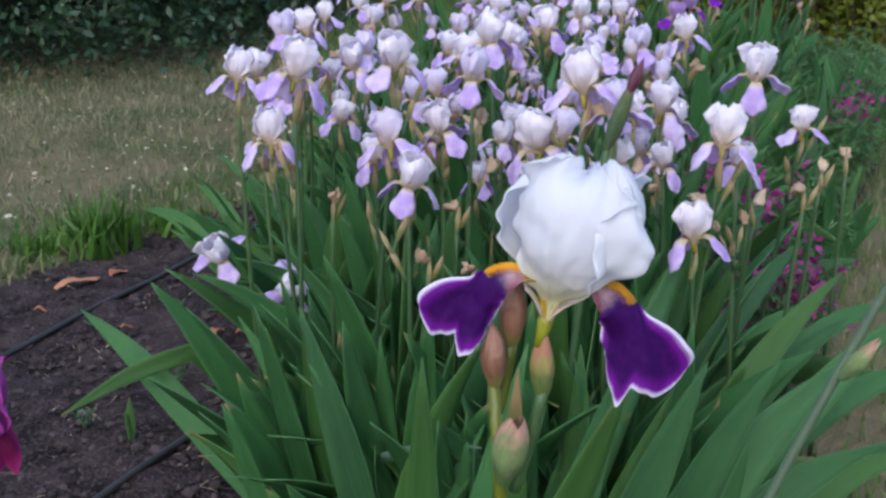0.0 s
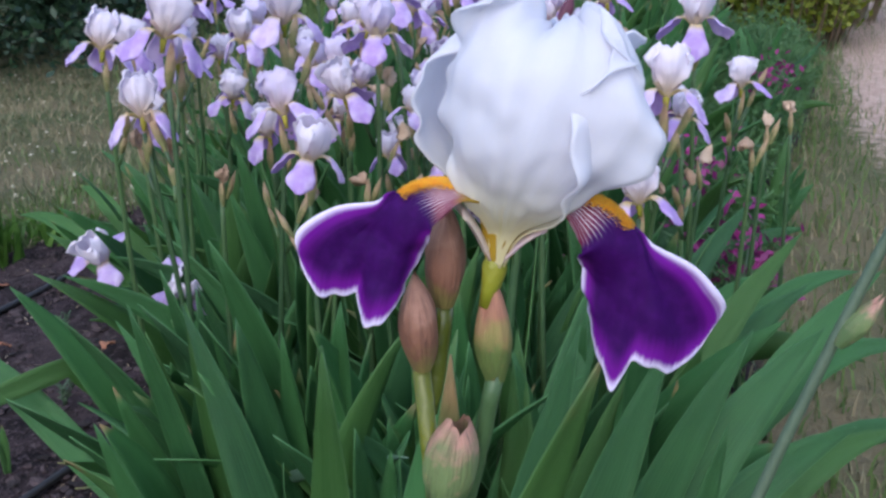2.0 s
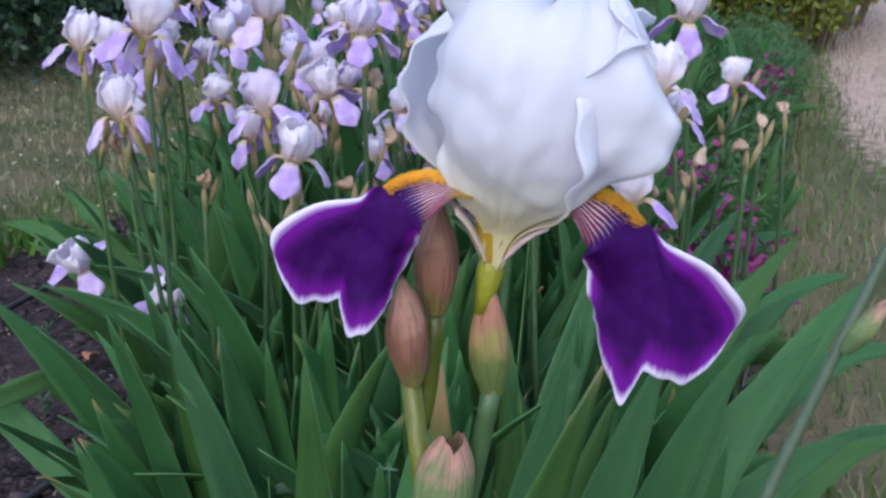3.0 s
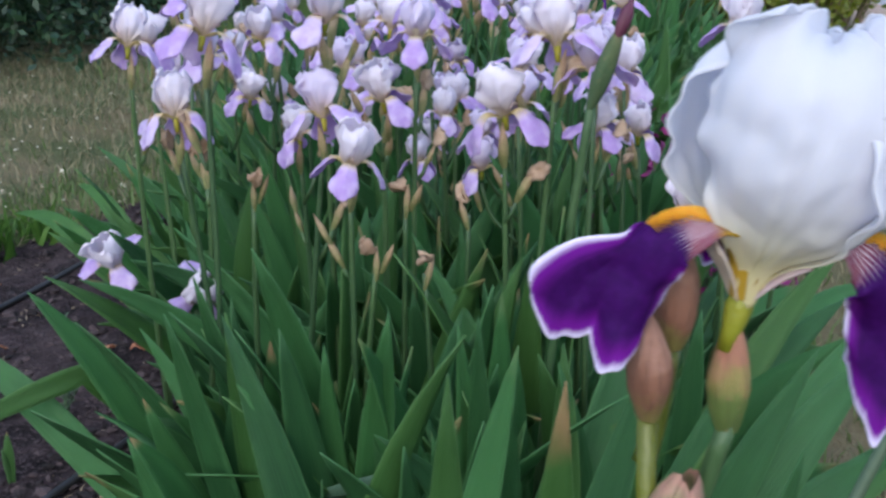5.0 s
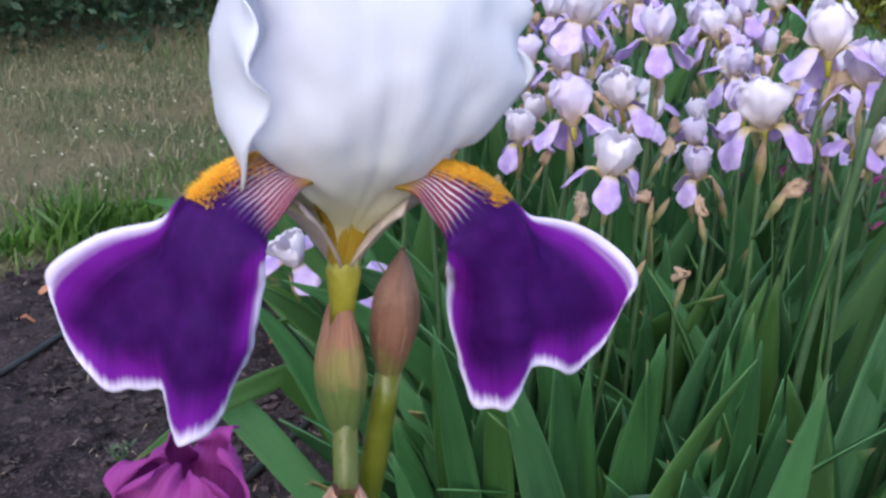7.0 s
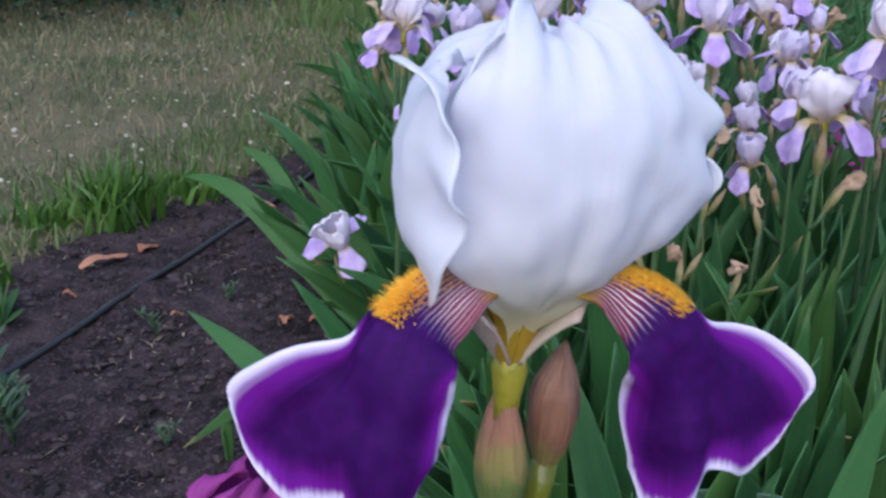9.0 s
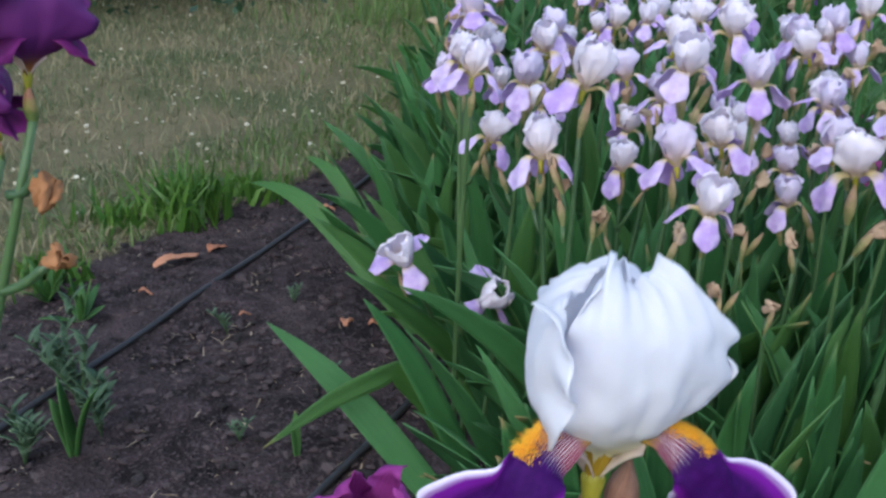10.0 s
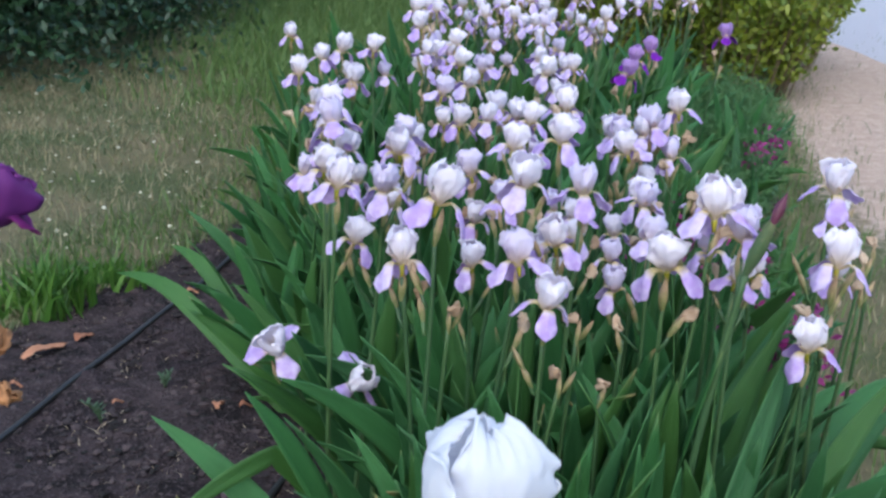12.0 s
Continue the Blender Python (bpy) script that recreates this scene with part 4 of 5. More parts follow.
# ---- flower kits ----
HERO = large_kit("bicolour", WHITE_STANDARD, VIOLET_FALL, 0.087, [1, 2, 3], [(78, 1, 1.0, HERO_END_HIGH), (80, -1, 1.0, None), (0, 1, 0.6, None)], (0.0, 0.05, 0.0), 1.3, 0.9, (0.03, 0.05, 0.02), (0.30, 0.62, 3000, 0.0019, 0.0036), spans=(0.93, 0.93, 0.80), dents=0.015)
HERO_B = large_kit("bicolour", WHITE_STANDARD, VIOLET_FALL, 0.087, [31, 34, 33], [(40, 1, 0.8, HERO_END_LONG), (62, -1, 1.0, HERO_END_FULL), (0, 1, 0.6, None)], (-0.02, 0.09, 0.06), 1.3, 0.6, (0.02, 0.09, 0.06), (0.30, 0.62, 3000, 0.0018, 0.0038), spans=(0.80, 0.92, 0.98), dents=0.015)
MAGENTA = large_kit("magenta", MAGENTA_STANDARD, MAGENTA_FALL, 0.085, [4, 5, 6], [(10, 1, 0.6, None), (-10, 1, 0.6, None), (0, -1, 0.6, None)], (0.05, 0.26, 0.12), 1.7, 1.2, (0.05, 0.1, 0.05), (0.30, 0.60, 260, 0.0040, 0.0042), 40, 33, 1.5)
MAROON = large_kit("maroon", MAROON_STANDARD, MAROON_FALL, 0.085, [7, 8, 9], [(10, 1, 0.6, None), (-10, 1, 0.6, None), (0, -1, 0.6, None)], (0.05, 0.2, 0.1), 1.7, 1.2, (0.05, 0.1, 0.05), (0.30, 0.60, 120, 0.0040, 0.0042), 26, 21, 1.5)
PALE = [soft_kit("pale", PALE_STANDARD, LILAC_FALL, [10, 11, 12, 13, 21, 22], 0.054, (0.0, 0.06, -0.04, 0.14, 0.03, -0.06), 1.25),
        soft_kit("lilac", LILAC_STANDARD, LILAC_FALL, [14, 15, 16, 17, 23], 0.054, (0.0, 0.12, -0.04, 0.06, -0.05), 1.4)]
PURPLE = soft_kit("purple", PURPLE_STANDARD, PURPLE_FALL, [18, 19, 20], 0.054, (0.05, 0.12, 0.0), 1.2)
SPATHES = [bud_mesh("spathe", SPATHE_STRAW, 0.055, 0.0068, s, 0.8, 0.14) for s in range(4)]
BUDS = [bud_mesh("bud", SPATHE_STRAW, 0.046, 0.0050, 30 + s, 0.4, 0.05) for s in range(3)]
RUSTY_RAGS = [withered_mesh("withered_flower", RUSTY, 0.034, 46 + s) for s in range(2)]
RAGS = [withered_mesh("withered_flower", WITHERED, 0.050, 40 + s) for s in range(5)]


def aim(at, way, scale=1.0):
    """A pose at a point with z along way."""
    return Matrix.Translation(at) @ Vector(way).to_track_quat("Z", "Y").to_matrix().to_4x4() @ Matrix.Scale(scale, 4)


def lavender_stalk(x, y, z, turn, kind=0, scale=1.0, extra=1, seed=0, tilt=None, kit=None, label=None, second=0.35):
    """A stalk with one open flower at its top (its heart at x, y, z), papery sheaths and spent flowers below it."""
    rg = random.Random(900 + seed)
    bx, by = x + rg.uniform(-0.05, 0.05), y + rg.uniform(-0.02, 0.09)
    bz = float(ground_height(bx, by))
    t = thing("iris_stalk", Matrix.Translation((bx, by, bz)), label or ("pale lavender bearded iris in bloom on a green stalk" if kind == 0 else "lilac bearded iris in bloom on a green stalk"), "iris", "lavender irises")
    top = np.array([x - bx, y - by, z - bz - 0.018 * scale])
    pts = stem_points((0, 0, 0), top, (rg.uniform(-0.015, 0.015), rg.uniform(-0.015, 0.015)))
    part("stem", tube("stem", pts, np.linspace(0.0050, 0.0030, len(pts)), STEM_GREEN, 7), t)
    part("spathe", SPATHES[seed % 4], t, aim(top + (0, 0, -0.036 * scale), (rg.uniform(-0.2, 0.2), rg.uniform(-0.2, 0.2), 1), 0.85 * scale), "papery straw-coloured sheath")
    tl = (rg.uniform(-13, 13), rg.uniform(-13, 13)) if tilt is None else tilt
    add_flower(t, PALE[kind] if kit is None else kit, (x - bx, y - by, z - bz), (turn, turn + 120 + rg.uniform(-12, 12), turn + 240 + rg.uniform(-12, 12)), seed, tl, scale, (rg.uniform(-22, 8), rg.uniform(-22, 8), rg.uniform(-22, 8)))
    if rg.random() < second:
        q = radians(turn + rg.choice([60, 180, 300]))
        e = np.array([x - bx + 0.05 * math.cos(q), y - by + 0.05 * math.sin(q), z - bz - rg.uniform(0.055, 0.10)])
        p = pts[0] + (pts[-1] - pts[0]) * 0.72
        part("branch", tube("branch", spline([p, (p + e) / 2 + (0.012 * math.cos(q), 0.012 * math.sin(q), -0.012), e - (0, 0, 0.018)], np.linspace(0, 1, 6)), 0.003, STEM_GREEN, 6), t)
        part("sheath", rg.choice(SPATHES), t, aim(e - (0, 0, 0.058), (0.25 * math.cos(q), 0.25 * math.sin(q), 1), 0.85 * scale), "papery straw-coloured sheath")
        az = rg.uniform(0, 360)
        add_flower(t, PALE[rg.choice([0, 0, 1])] if kit is None else kit, e, (az, az + 115, az + 245), seed + 3, (rg.uniform(-14, 14), rg.uniform(-14, 14)), 0.88 * scale)
    for i in range(extra):
        f = 1 - rg.uniform(0.06, 0.26)
        p = pts[0] + (pts[-1] - pts[0]) * f
        q = rg.uniform(0, 6.28)
        way = np.array([math.cos(q) * 0.5, math.sin(q) * 0.5, 1.0])
        e = p + way * rg.uniform(0.02, 0.05)
        part("branch", tube("branch", [p, (p + e) / 2 + (0, 0, -0.004), e], [0.003, 0.003, 0.0028], STEM_GREEN, 6), t)
        part("sheath", rg.choice(SPATHES), t, aim(e + way * -0.008, way, rg.uniform(0.6, 0.85) * scale), "papery straw-coloured sheath")
        if rg.random() < 0.65:
            part("withered_flower", rg.choice(RAGS), t, aim(e + way * 0.022, way + np.array([rg.uniform(-0.5, 0.5), rg.uniform(-0.5, 0.5), -0.2]), rg.uniform(0.5, 0.8) * scale), "shrivelled brown spent flower")
        else:
            part("bud", rg.choice(BUDS), t, aim(e + way * 0.018, way, scale))
    return t


# front row, heart of each flower, azimuth of its first fall, kind, scale, spent heads
FRONT_ROW = [(-0.246, 1.495, 0.671, 212, 0, 1.0, 1), (-0.048, 1.430, 0.622, 262, 0, 0.98, 1), (0.343, 1.385, 0.565, 212, 0, 1.0, 0),
             (-0.075, 1.490, 0.668, 200, 1, 1.0, 1), (0.000, 1.560, 0.672, 300, 0, 0.95, 2), (0.134, 1.444, 0.675, 185, 0, 1.12, 2),
             (0.190, 1.430, 0.757, 200, 0, 1.15, 2), (0.232, 1.415, 0.725, 265, 1, 1.0, 1), (0.240, 1.440, 0.655, 300, 0, 0.75, 1), (-0.206, 1.465, 0.770, 225, 0, 1.1, 2)]
# second row
SECOND_ROW = [(-0.108, 1.651, 0.605, 230, 0, 0.85, 2), (0.098, 1.762, 0.605, 280, 0, 0.8, 1), (-0.325, 1.679, 0.728, 215, 0, 1.0, 1),
              (-0.240, 1.760, 0.695, 250, 1, 1.0, 2), (0.375, 1.400, 0.690, 205, 0, 1.05, 2), (0.626, 1.832, 0.610, 330, 0, 0.9, 2),
              (0.467, 1.590, 0.743, 255, 0, 1.05, 1), (0.330, 1.560, 0.620, 300, 0, 0.8, 2), (0.300, 1.660, 0.675, 190, 0, 0.8, 1),
              (-0.070, 1.520, 0.775, 240, 0, 1.0, 2), (0.045, 1.590, 0.742, 260, 1, 0.95, 2), (0.420, 1.480, 0.640, 230, 0, 0.8, 3)]
# third row
THIRD_ROW = [(-0.285, 2.270, 0.720, 200, 0, 1.0, 1), (-0.330, 1.880, 0.700, 210, 0, 0.95, 1), (-0.300, 2.050, 0.735, 265, 1, 1.1, 1),
             (-0.170, 2.070, 0.680, 300, 0, 1.0, 2), (0.040, 2.020, 0.700, 190, 0, 1.0, 2), (0.080, 1.840, 0.760, 280, 0, 1.05, 1),
             (0.220, 2.270, 0.720, 300, 0, 1.1, 2), (0.130, 2.240, 0.700, 200, 0, 0.9, 2), (0.420, 2.270, 0.680, 270, 1, 1.1, 2),
             (0.555, 2.450, 0.680, 320, 0, 1.1, 2), (0.295, 2.070, 0.680, 310, 0, 0.95, 2), (0.240, 1.830, 0.655, 310, 0, 0.9, 1)]
# fourth row
FOURTH_ROW = [(0.010, 2.390, 0.660, 220, 0, 0.9, 2), (0.075, 2.390, 0.665, 250, 0, 0.9, 1), (-0.310, 3.600, 0.660, 200, 0, 0.9, 0),
              (-0.320, 2.950, 0.660, 210, 0, 1.0, 2), (-0.175, 3.330, 0.660, 240, 0, 1.1, 2), (-0.075, 3.350, 0.660, 330, 0, 1.0, 1),
              (-0.185, 2.850, 0.660, 250, 0, 1.0, 2), (0.155, 3.140, 0.660, 190, 0, 1.0, 2), (0.115, 2.830, 0.660, 230, 0, 1.0, 2),
              (0.035, 2.760, 0.650, 210, 1, 1.0, 2), (0.375, 2.990, 0.660, 240, 0, 1.1, 2), (-0.240, 3.20, 0.655, 280, 0, 0.95, 2)]
number = 0
for row in (FRONT_ROW, SECOND_ROW, THIRD_ROW, FOURTH_ROW):
    for fx, fy, fz, turn, kind, sc, extra in row:
        lavender_stalk(fx, fy, fz, turn, kind, sc, extra, number, second=0.0 if fy < 1.7 else 0.5)
        number += 1
rg = random.Random(35)
for i in range(20):
    fy = rg.uniform(1.62, 2.7)
    fx = rg.uniform(-0.33 + (fy - 1.6) * 0.05, 0.40 + (fy - 1.6) * 0.2)
    lavender_stalk(fx, fy, rg.uniform(0.58, 0.70), rg.uniform(0, 360), rg.choice([0, 0, 1]), rg.uniform(0.85, 1.05), rg.choice([1, 2]), number, second=0.5)
    number += 1
rg = random.Random(33)
for i in range(58):
    fy = rg.uniform(3.2, 5.4)
    fx = rg.uniform(0.02 + (fy - 3.2) * 0.12, 0.55 + (fy - 3.2) * 0.62)
    lavender_stalk(fx, fy, rg.uniform(0.58, 0.72), rg.uniform(0, 360), rg.choice([0, 0, 1]), rg.uniform(0.85, 1.1), rg.choice([1, 2]), number)
    number += 1
for fx, fy, fz, turn in [(0.66, 3.12, 0.64, 230), (0.82, 3.36, 0.67, 280), (0.75, 3.30, 0.65, 200), (1.28, 3.8, 0.66, 250)]:
    lavender_stalk(fx, fy, fz, turn, 0, 1.05, 2, number, None, PURPLE, "violet-purple bearded iris in bloom on a green stalk", 0.0)
    number += 1


def spent_stalk(x, y, z, seed):
    """A stalk that has finished flowering, with dry sheaths and shrivelled heads."""
    rg = random.Random(seed)
    bx, by = x + rg.uniform(-0.03, 0.03), y + rg.uniform(0, 0.06)
    t = thing("spent_iris_stalk", Matrix.Translation((bx, by, float(ground_height(bx, by)))), "iris stalk with shrivelled straw-brown spent heads", "iris", "spent irises")
    top = np.array([x - bx, y - by, z])
    pts = stem_points((0, 0, 0), top, (rg.uniform(-0.01, 0.01), 0))
    part("stem", tube("stem", pts, np.linspace(0.005, 0.003, len(pts)), STEM_GREEN, 7), t)
    part("sheath", rg.choice(SPATHES), t, aim(top - (0, 0, 0.02), (rg.uniform(-0.3, 0.3), 0, 1), 0.72), "papery straw-coloured sheath")
    part("withered_flower", rg.choice(RAGS), t, aim(top + (0, 0, 0.018), (rg.uniform(-1, 1), rg.uniform(-1, 1), 0.3), 0.66), "shrivelled brown spent flower")
    if rg.random() < 0.7:
        part("bud", rg.choice(BUDS), t, aim(top + (0.006, 0, -0.01), (0.4, rg.uniform(-0.4, 0.4), 1), 0.9))


for i, (x, y, z) in enumerate([(-0.165, 1.535, 0.55), (0.02, 1.48, 0.56), (0.035, 1.40, 0.50), (-0.02, 1.42, 0.50), (0.10, 1.50, 0.54), (0.57, 1.62, 0.56), (0.63, 1.72, 0.57), (0.70, 1.80, 0.58), (0.47, 1.54, 0.56), (0.44, 2.2, 0.6), (0.40, 2.0, 0.6), (-0.1, 2.2, 0.62), (-0.22, 2.5, 0.62), (0.2, 2.5, 0.62)]):
    spent_stalk(x, y, z, 300 + i)


def fallen_flower(x, y, z, turn, tilt, scale, seed):
    t = thing("fallen_iris_stalk", Matrix.Translation((x + 0.05, y + 0.05, float(ground_height(x + 0.05, y + 0.05)))), "short, bent iris stalk with a drooping pale lavender flower", "iris", "lavender irises")
    pts = spline([(0, 0, 0), (0.0, 0.0, z * 0.6), (-0.05, -0.05, z - 0.02)], np.linspace(0, 1, 8))
    part("stem", tube("stem", pts, np.linspace(0.005, 0.0035, 8), STEM_GREEN, 7), t)
    part("spathe", SPATHES[seed], t, aim(pts[-1] - (0, 0, 0.035), (-0.3, -0.2, 1), 0.9), "papery straw-coloured sheath")
    add_flower(t, PALE[0], (-0.05, -0.05, z), (turn, turn + 115, turn + 245), seed, tilt, scale, (-38, -30, -45))


fallen_flower(-0.407, 1.881, 0.335, 175, (25, -16), 1.2, 3)
fallen_flower(-0.282, 1.802, 0.310, 220, (45, 20), 1.15, 2)


# ---- the large two-coloured irises ----
def hero_stalk(base, junction, azimuths, pick, label, heads, tilt=(0, 0), scale=1.0, kit=None, lifts=(0, 0, 0), std_turn=60, group="two-coloured irises", std_scale=(1, 1, 1), foot=None, std_tilt=0.0, stem_mat=None, std_az=None, fall_scale=(1, 1, 1)):
    """A stalk with a large flower. heads: sheaths and buds (mesh, base, direction, scale, where they leave the stalk); the last one ends the main stem when foot says where the flower's own branch starts."""
    stem_mat = STEM_BRIGHT if stem_mat is None else stem_mat
    b = np.array(base, float)
    j = np.array(junction, float) - b
    t = thing("iris_stalk", Matrix.Translation(base), label, "iris", group)
    neck = j + (0, 0, -0.043 * scale)
    if foot is None:
        pts = stem_points((0, 0, 0), neck, (0.004, 0.0), 14)
    else:
        pts = stem_points((0, 0, 0), np.array(heads[-1][1]) - b, (0.002, 0.0), 14)
        f0 = np.array(foot, float) - b
        part("branch", tube("branch", spline([f0, (f0 + neck) / 2 + (0, 0, -0.004), neck], np.linspace(0, 1, 7)), 0.0034, STEM_GREEN, 10), t)
    part("stem", tube("stem", pts, np.linspace(0.0054, 0.0034, 14), stem_mat, 12), t)
    part("spathe", HERO_SPATHE, t, aim(neck + (0, 0, -0.004), j + (0, 0, -0.010) - neck, scale))
    add_flower(t, HERO if kit is None else kit, j, azimuths, pick, tilt, scale, lifts, std_turn, std_scale, std_tilt, std_az, fall_scale)
    for kind, at, way, sc, start in heads:
        a = np.array(at, float) - b
        if start is not None:
            fpt = np.array(start, float) - b
            part("branch", tube("branch", spline([fpt, (fpt + a) / 2 + (0, 0, -0.006), a], np.linspace(0, 1, 7)), np.linspace(0.0042, 0.0036, 7), stem_mat, 10), t)
        part("bud" if kind is HERO_BUD else "withered_flower" if kind in RUSTY_RAGS else "sheath", kind, t, aim(a, way, sc))
    return t


HERO_SPATHE = bud_mesh("spathe", SPATHE_GREEN, 0.038, 0.0072, 71, 0.9, 0.14)
HERO_BUD = bud_mesh("bud", SPATHE_BROWN, 0.038, 0.0094, 72, 0.6, 0.02)
HERO_SHEATH = bud_mesh("sheath", SHEATH_TORN, 0.038, 0.0102, 73, 1.0, 0.06, True)

hero_stalk((0.075, 0.580, 0.0), (0.057, 0.548, 0.807), (190, 333, 80), 0, "bearded iris with white standards and violet, white-edged falls", [
    (HERO_BUD, (0.039, 0.560, 0.787), (0.05, 0, 1), 1.05, (0.031, 0.556, 0.745)),
    (HERO_SHEATH, (0.035, 0.545, 0.704), (0.16, -0.05, 1), 1.12, None),
    (HERO_BUD, (0.029, 0.550, 0.766), (-0.04, 0, 1), 1.0, None),
], (0, 11), foot=(0.043, 0.560, 0.690), lifts=(0, 0, -25), std_tilt=4, std_az=(250, 345, 122), std_scale=(1.0, 1.0, 0.95), fall_scale=(0.93, 1.06, 0.7))
hero_stalk((-0.348, 0.600, 0.0), (-0.347, 0.559, 0.857), (220, 335, 100), 0, "bearded iris with white standards and violet, white-edged falls", [
    (HERO_BUD, (-0.335, 0.566, 0.824), (0.10, 0, 1), 0.9, (-0.344, 0.570, 0.770)),
    (HERO_SHEATH, (-0.349, 0.553, 0.758), (0.05, -0.05, 1), 1.0, None),
], (0, 2), 1.0, HERO_B, lifts=(0, 0, -25), std_az=(286, 178, 50), std_scale=(0.95, 0.87, 0.86), fall_scale=(1.03, 0.97, 0.8))
hero_stalk((-0.47, 0.99, 0.0), (-0.450, 0.90, 0.522), (205, 330, 90), 0, "magenta-purple bearded iris with dark velvety falls", [], (8, 6), 0.93, MAGENTA, (-36, -25, -20), group="dark irises", stem_mat=STEM_GREEN)
hero_stalk((-0.95, 0.99, 0.0), (-0.676, 0.950, 0.905), (250, 10, 130), 1, "dark maroon-purple ruffled bearded iris with spent orange heads", [
    (RUSTY_RAGS[0], (-0.676, 0.948, 0.765), (0.5, -0.3, 0.5), 1.15, (-0.727, 0.958, 0.735)),
    (RUSTY_RAGS[1], (-0.676, 0.948, 0.835), (0.4, -0.3, -0.6), 1.2, (-0.702, 0.955, 0.815)),
    (HERO_SHEATH, (-0.738, 0.957, 0.700), (0.1, 0, 1), 0.8, None),
], (0, 5), 0.74, MAROON, (-38, -42, -38), group="dark irises", stem_mat=STEM_GREEN)
hero_stalk((-0.98, 1.00, 0.0), (-0.706, 0.962, 0.862), (320, 80, 200), 2, "dark maroon-purple ruffled bearded iris", [], (10, -5), 0.50, MAROON, (-30, -30, -30), group="dark irises", stem_mat=STEM_GREEN)


# ---- hedge, bush ----
def leaf_cloud(centres, size, seed, up=0.0):
    """Verts and faces of many small pointed leaves."""
    rs = np.random.RandomState(seed)
    n = len(centres)
    d = rs.normal(0, 1, (n, 3)) + np.array([0, 0, up])
    d /= np.linalg.norm(d, axis=1, keepdims=True)
    e = np.cross(d, rs.normal(0, 1, (n, 3)))
    e /= np.linalg.norm(e, axis=1, keepdims=True)
    s = rs.uniform(size[0], size[1], (n, 1))
    V = np.stack([centres, centres + d * s * 0.5 + e * s * 0.25, centres + d * s, centres + d * s * 0.5 - e * s * 0.25], 1).reshape(-1, 3)
    return V, [(4 * i, 4 * i + 1, 4 * i + 2, 4 * i + 3) for i in range(n)]


def hedge_bush(x, y, rx, ry, h, count, seed):
    rs = np.random.RandomState(seed)
    t = thing("hedge_bush", Matrix.Translation((x, y, 0)), "dense dark green hedge bush", "hedge", "hedge")
    q = rs.normal(0, 1, (count, 3))
    q /= np.linalg.norm(q, axis=1, keepdims=True)
    bump = 1 + 0.13 * np.sin(5 * q[:, 0] + seed) * np.sin(6 * q[:, 2] + 2 * q[:, 1])
    r = (rs.uniform(0.8, 1.05, count) * bump)[:, None]
    c = q * r * np.array([rx, ry, h * 0.5])
    squash = np.clip(-c[:, 2] / (h * 0.5), 0, 1)
    wide = (1 / np.sqrt(np.clip(1 - squash ** 2, 0.16, 1)))[:, None]
    c = c * np.concatenate([wide, wide, np.ones_like(wide)], 1) + np.array([0, 0, h * 0.48])
    c = c[c[:, 2] > 0.02]
    part("crown", mesh_of("crown", *leaf_cloud(c, (0.035, 0.075), seed, 0.4), HEDGE_LEAF), t)
    # added dark ball behind the leaves, in place of the crown's inner shade
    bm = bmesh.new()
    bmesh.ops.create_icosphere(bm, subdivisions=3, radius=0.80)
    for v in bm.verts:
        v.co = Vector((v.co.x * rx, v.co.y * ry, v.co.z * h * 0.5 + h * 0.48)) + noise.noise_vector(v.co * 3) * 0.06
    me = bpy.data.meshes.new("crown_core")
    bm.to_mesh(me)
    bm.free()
    me.materials.append(HEDGE_SHADE)
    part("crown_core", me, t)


for i, (x, y, rx, ry, h, cnt) in enumerate([(-4.3, 6.0, 1.2, 0.9, 2.4, 12000), (-2.7, 6.2, 1.1, 0.85, 2.4, 20000), (-1.85, 7.2, 0.9, 0.95, 2.6, 18000), (-1.45, 8.5, 0.9, 1.1, 2.8, 15000), (-1.0, 10.3, 1.1, 1.2, 3.0, 11000), (0.4, 12.4, 1.6, 1.2, 3.0, 9000), (2.8, 13.6, 1.9, 1.3, 3.0, 8000)]):
    hedge_bush(x, y, rx, ry, h, cnt, 60 + i)


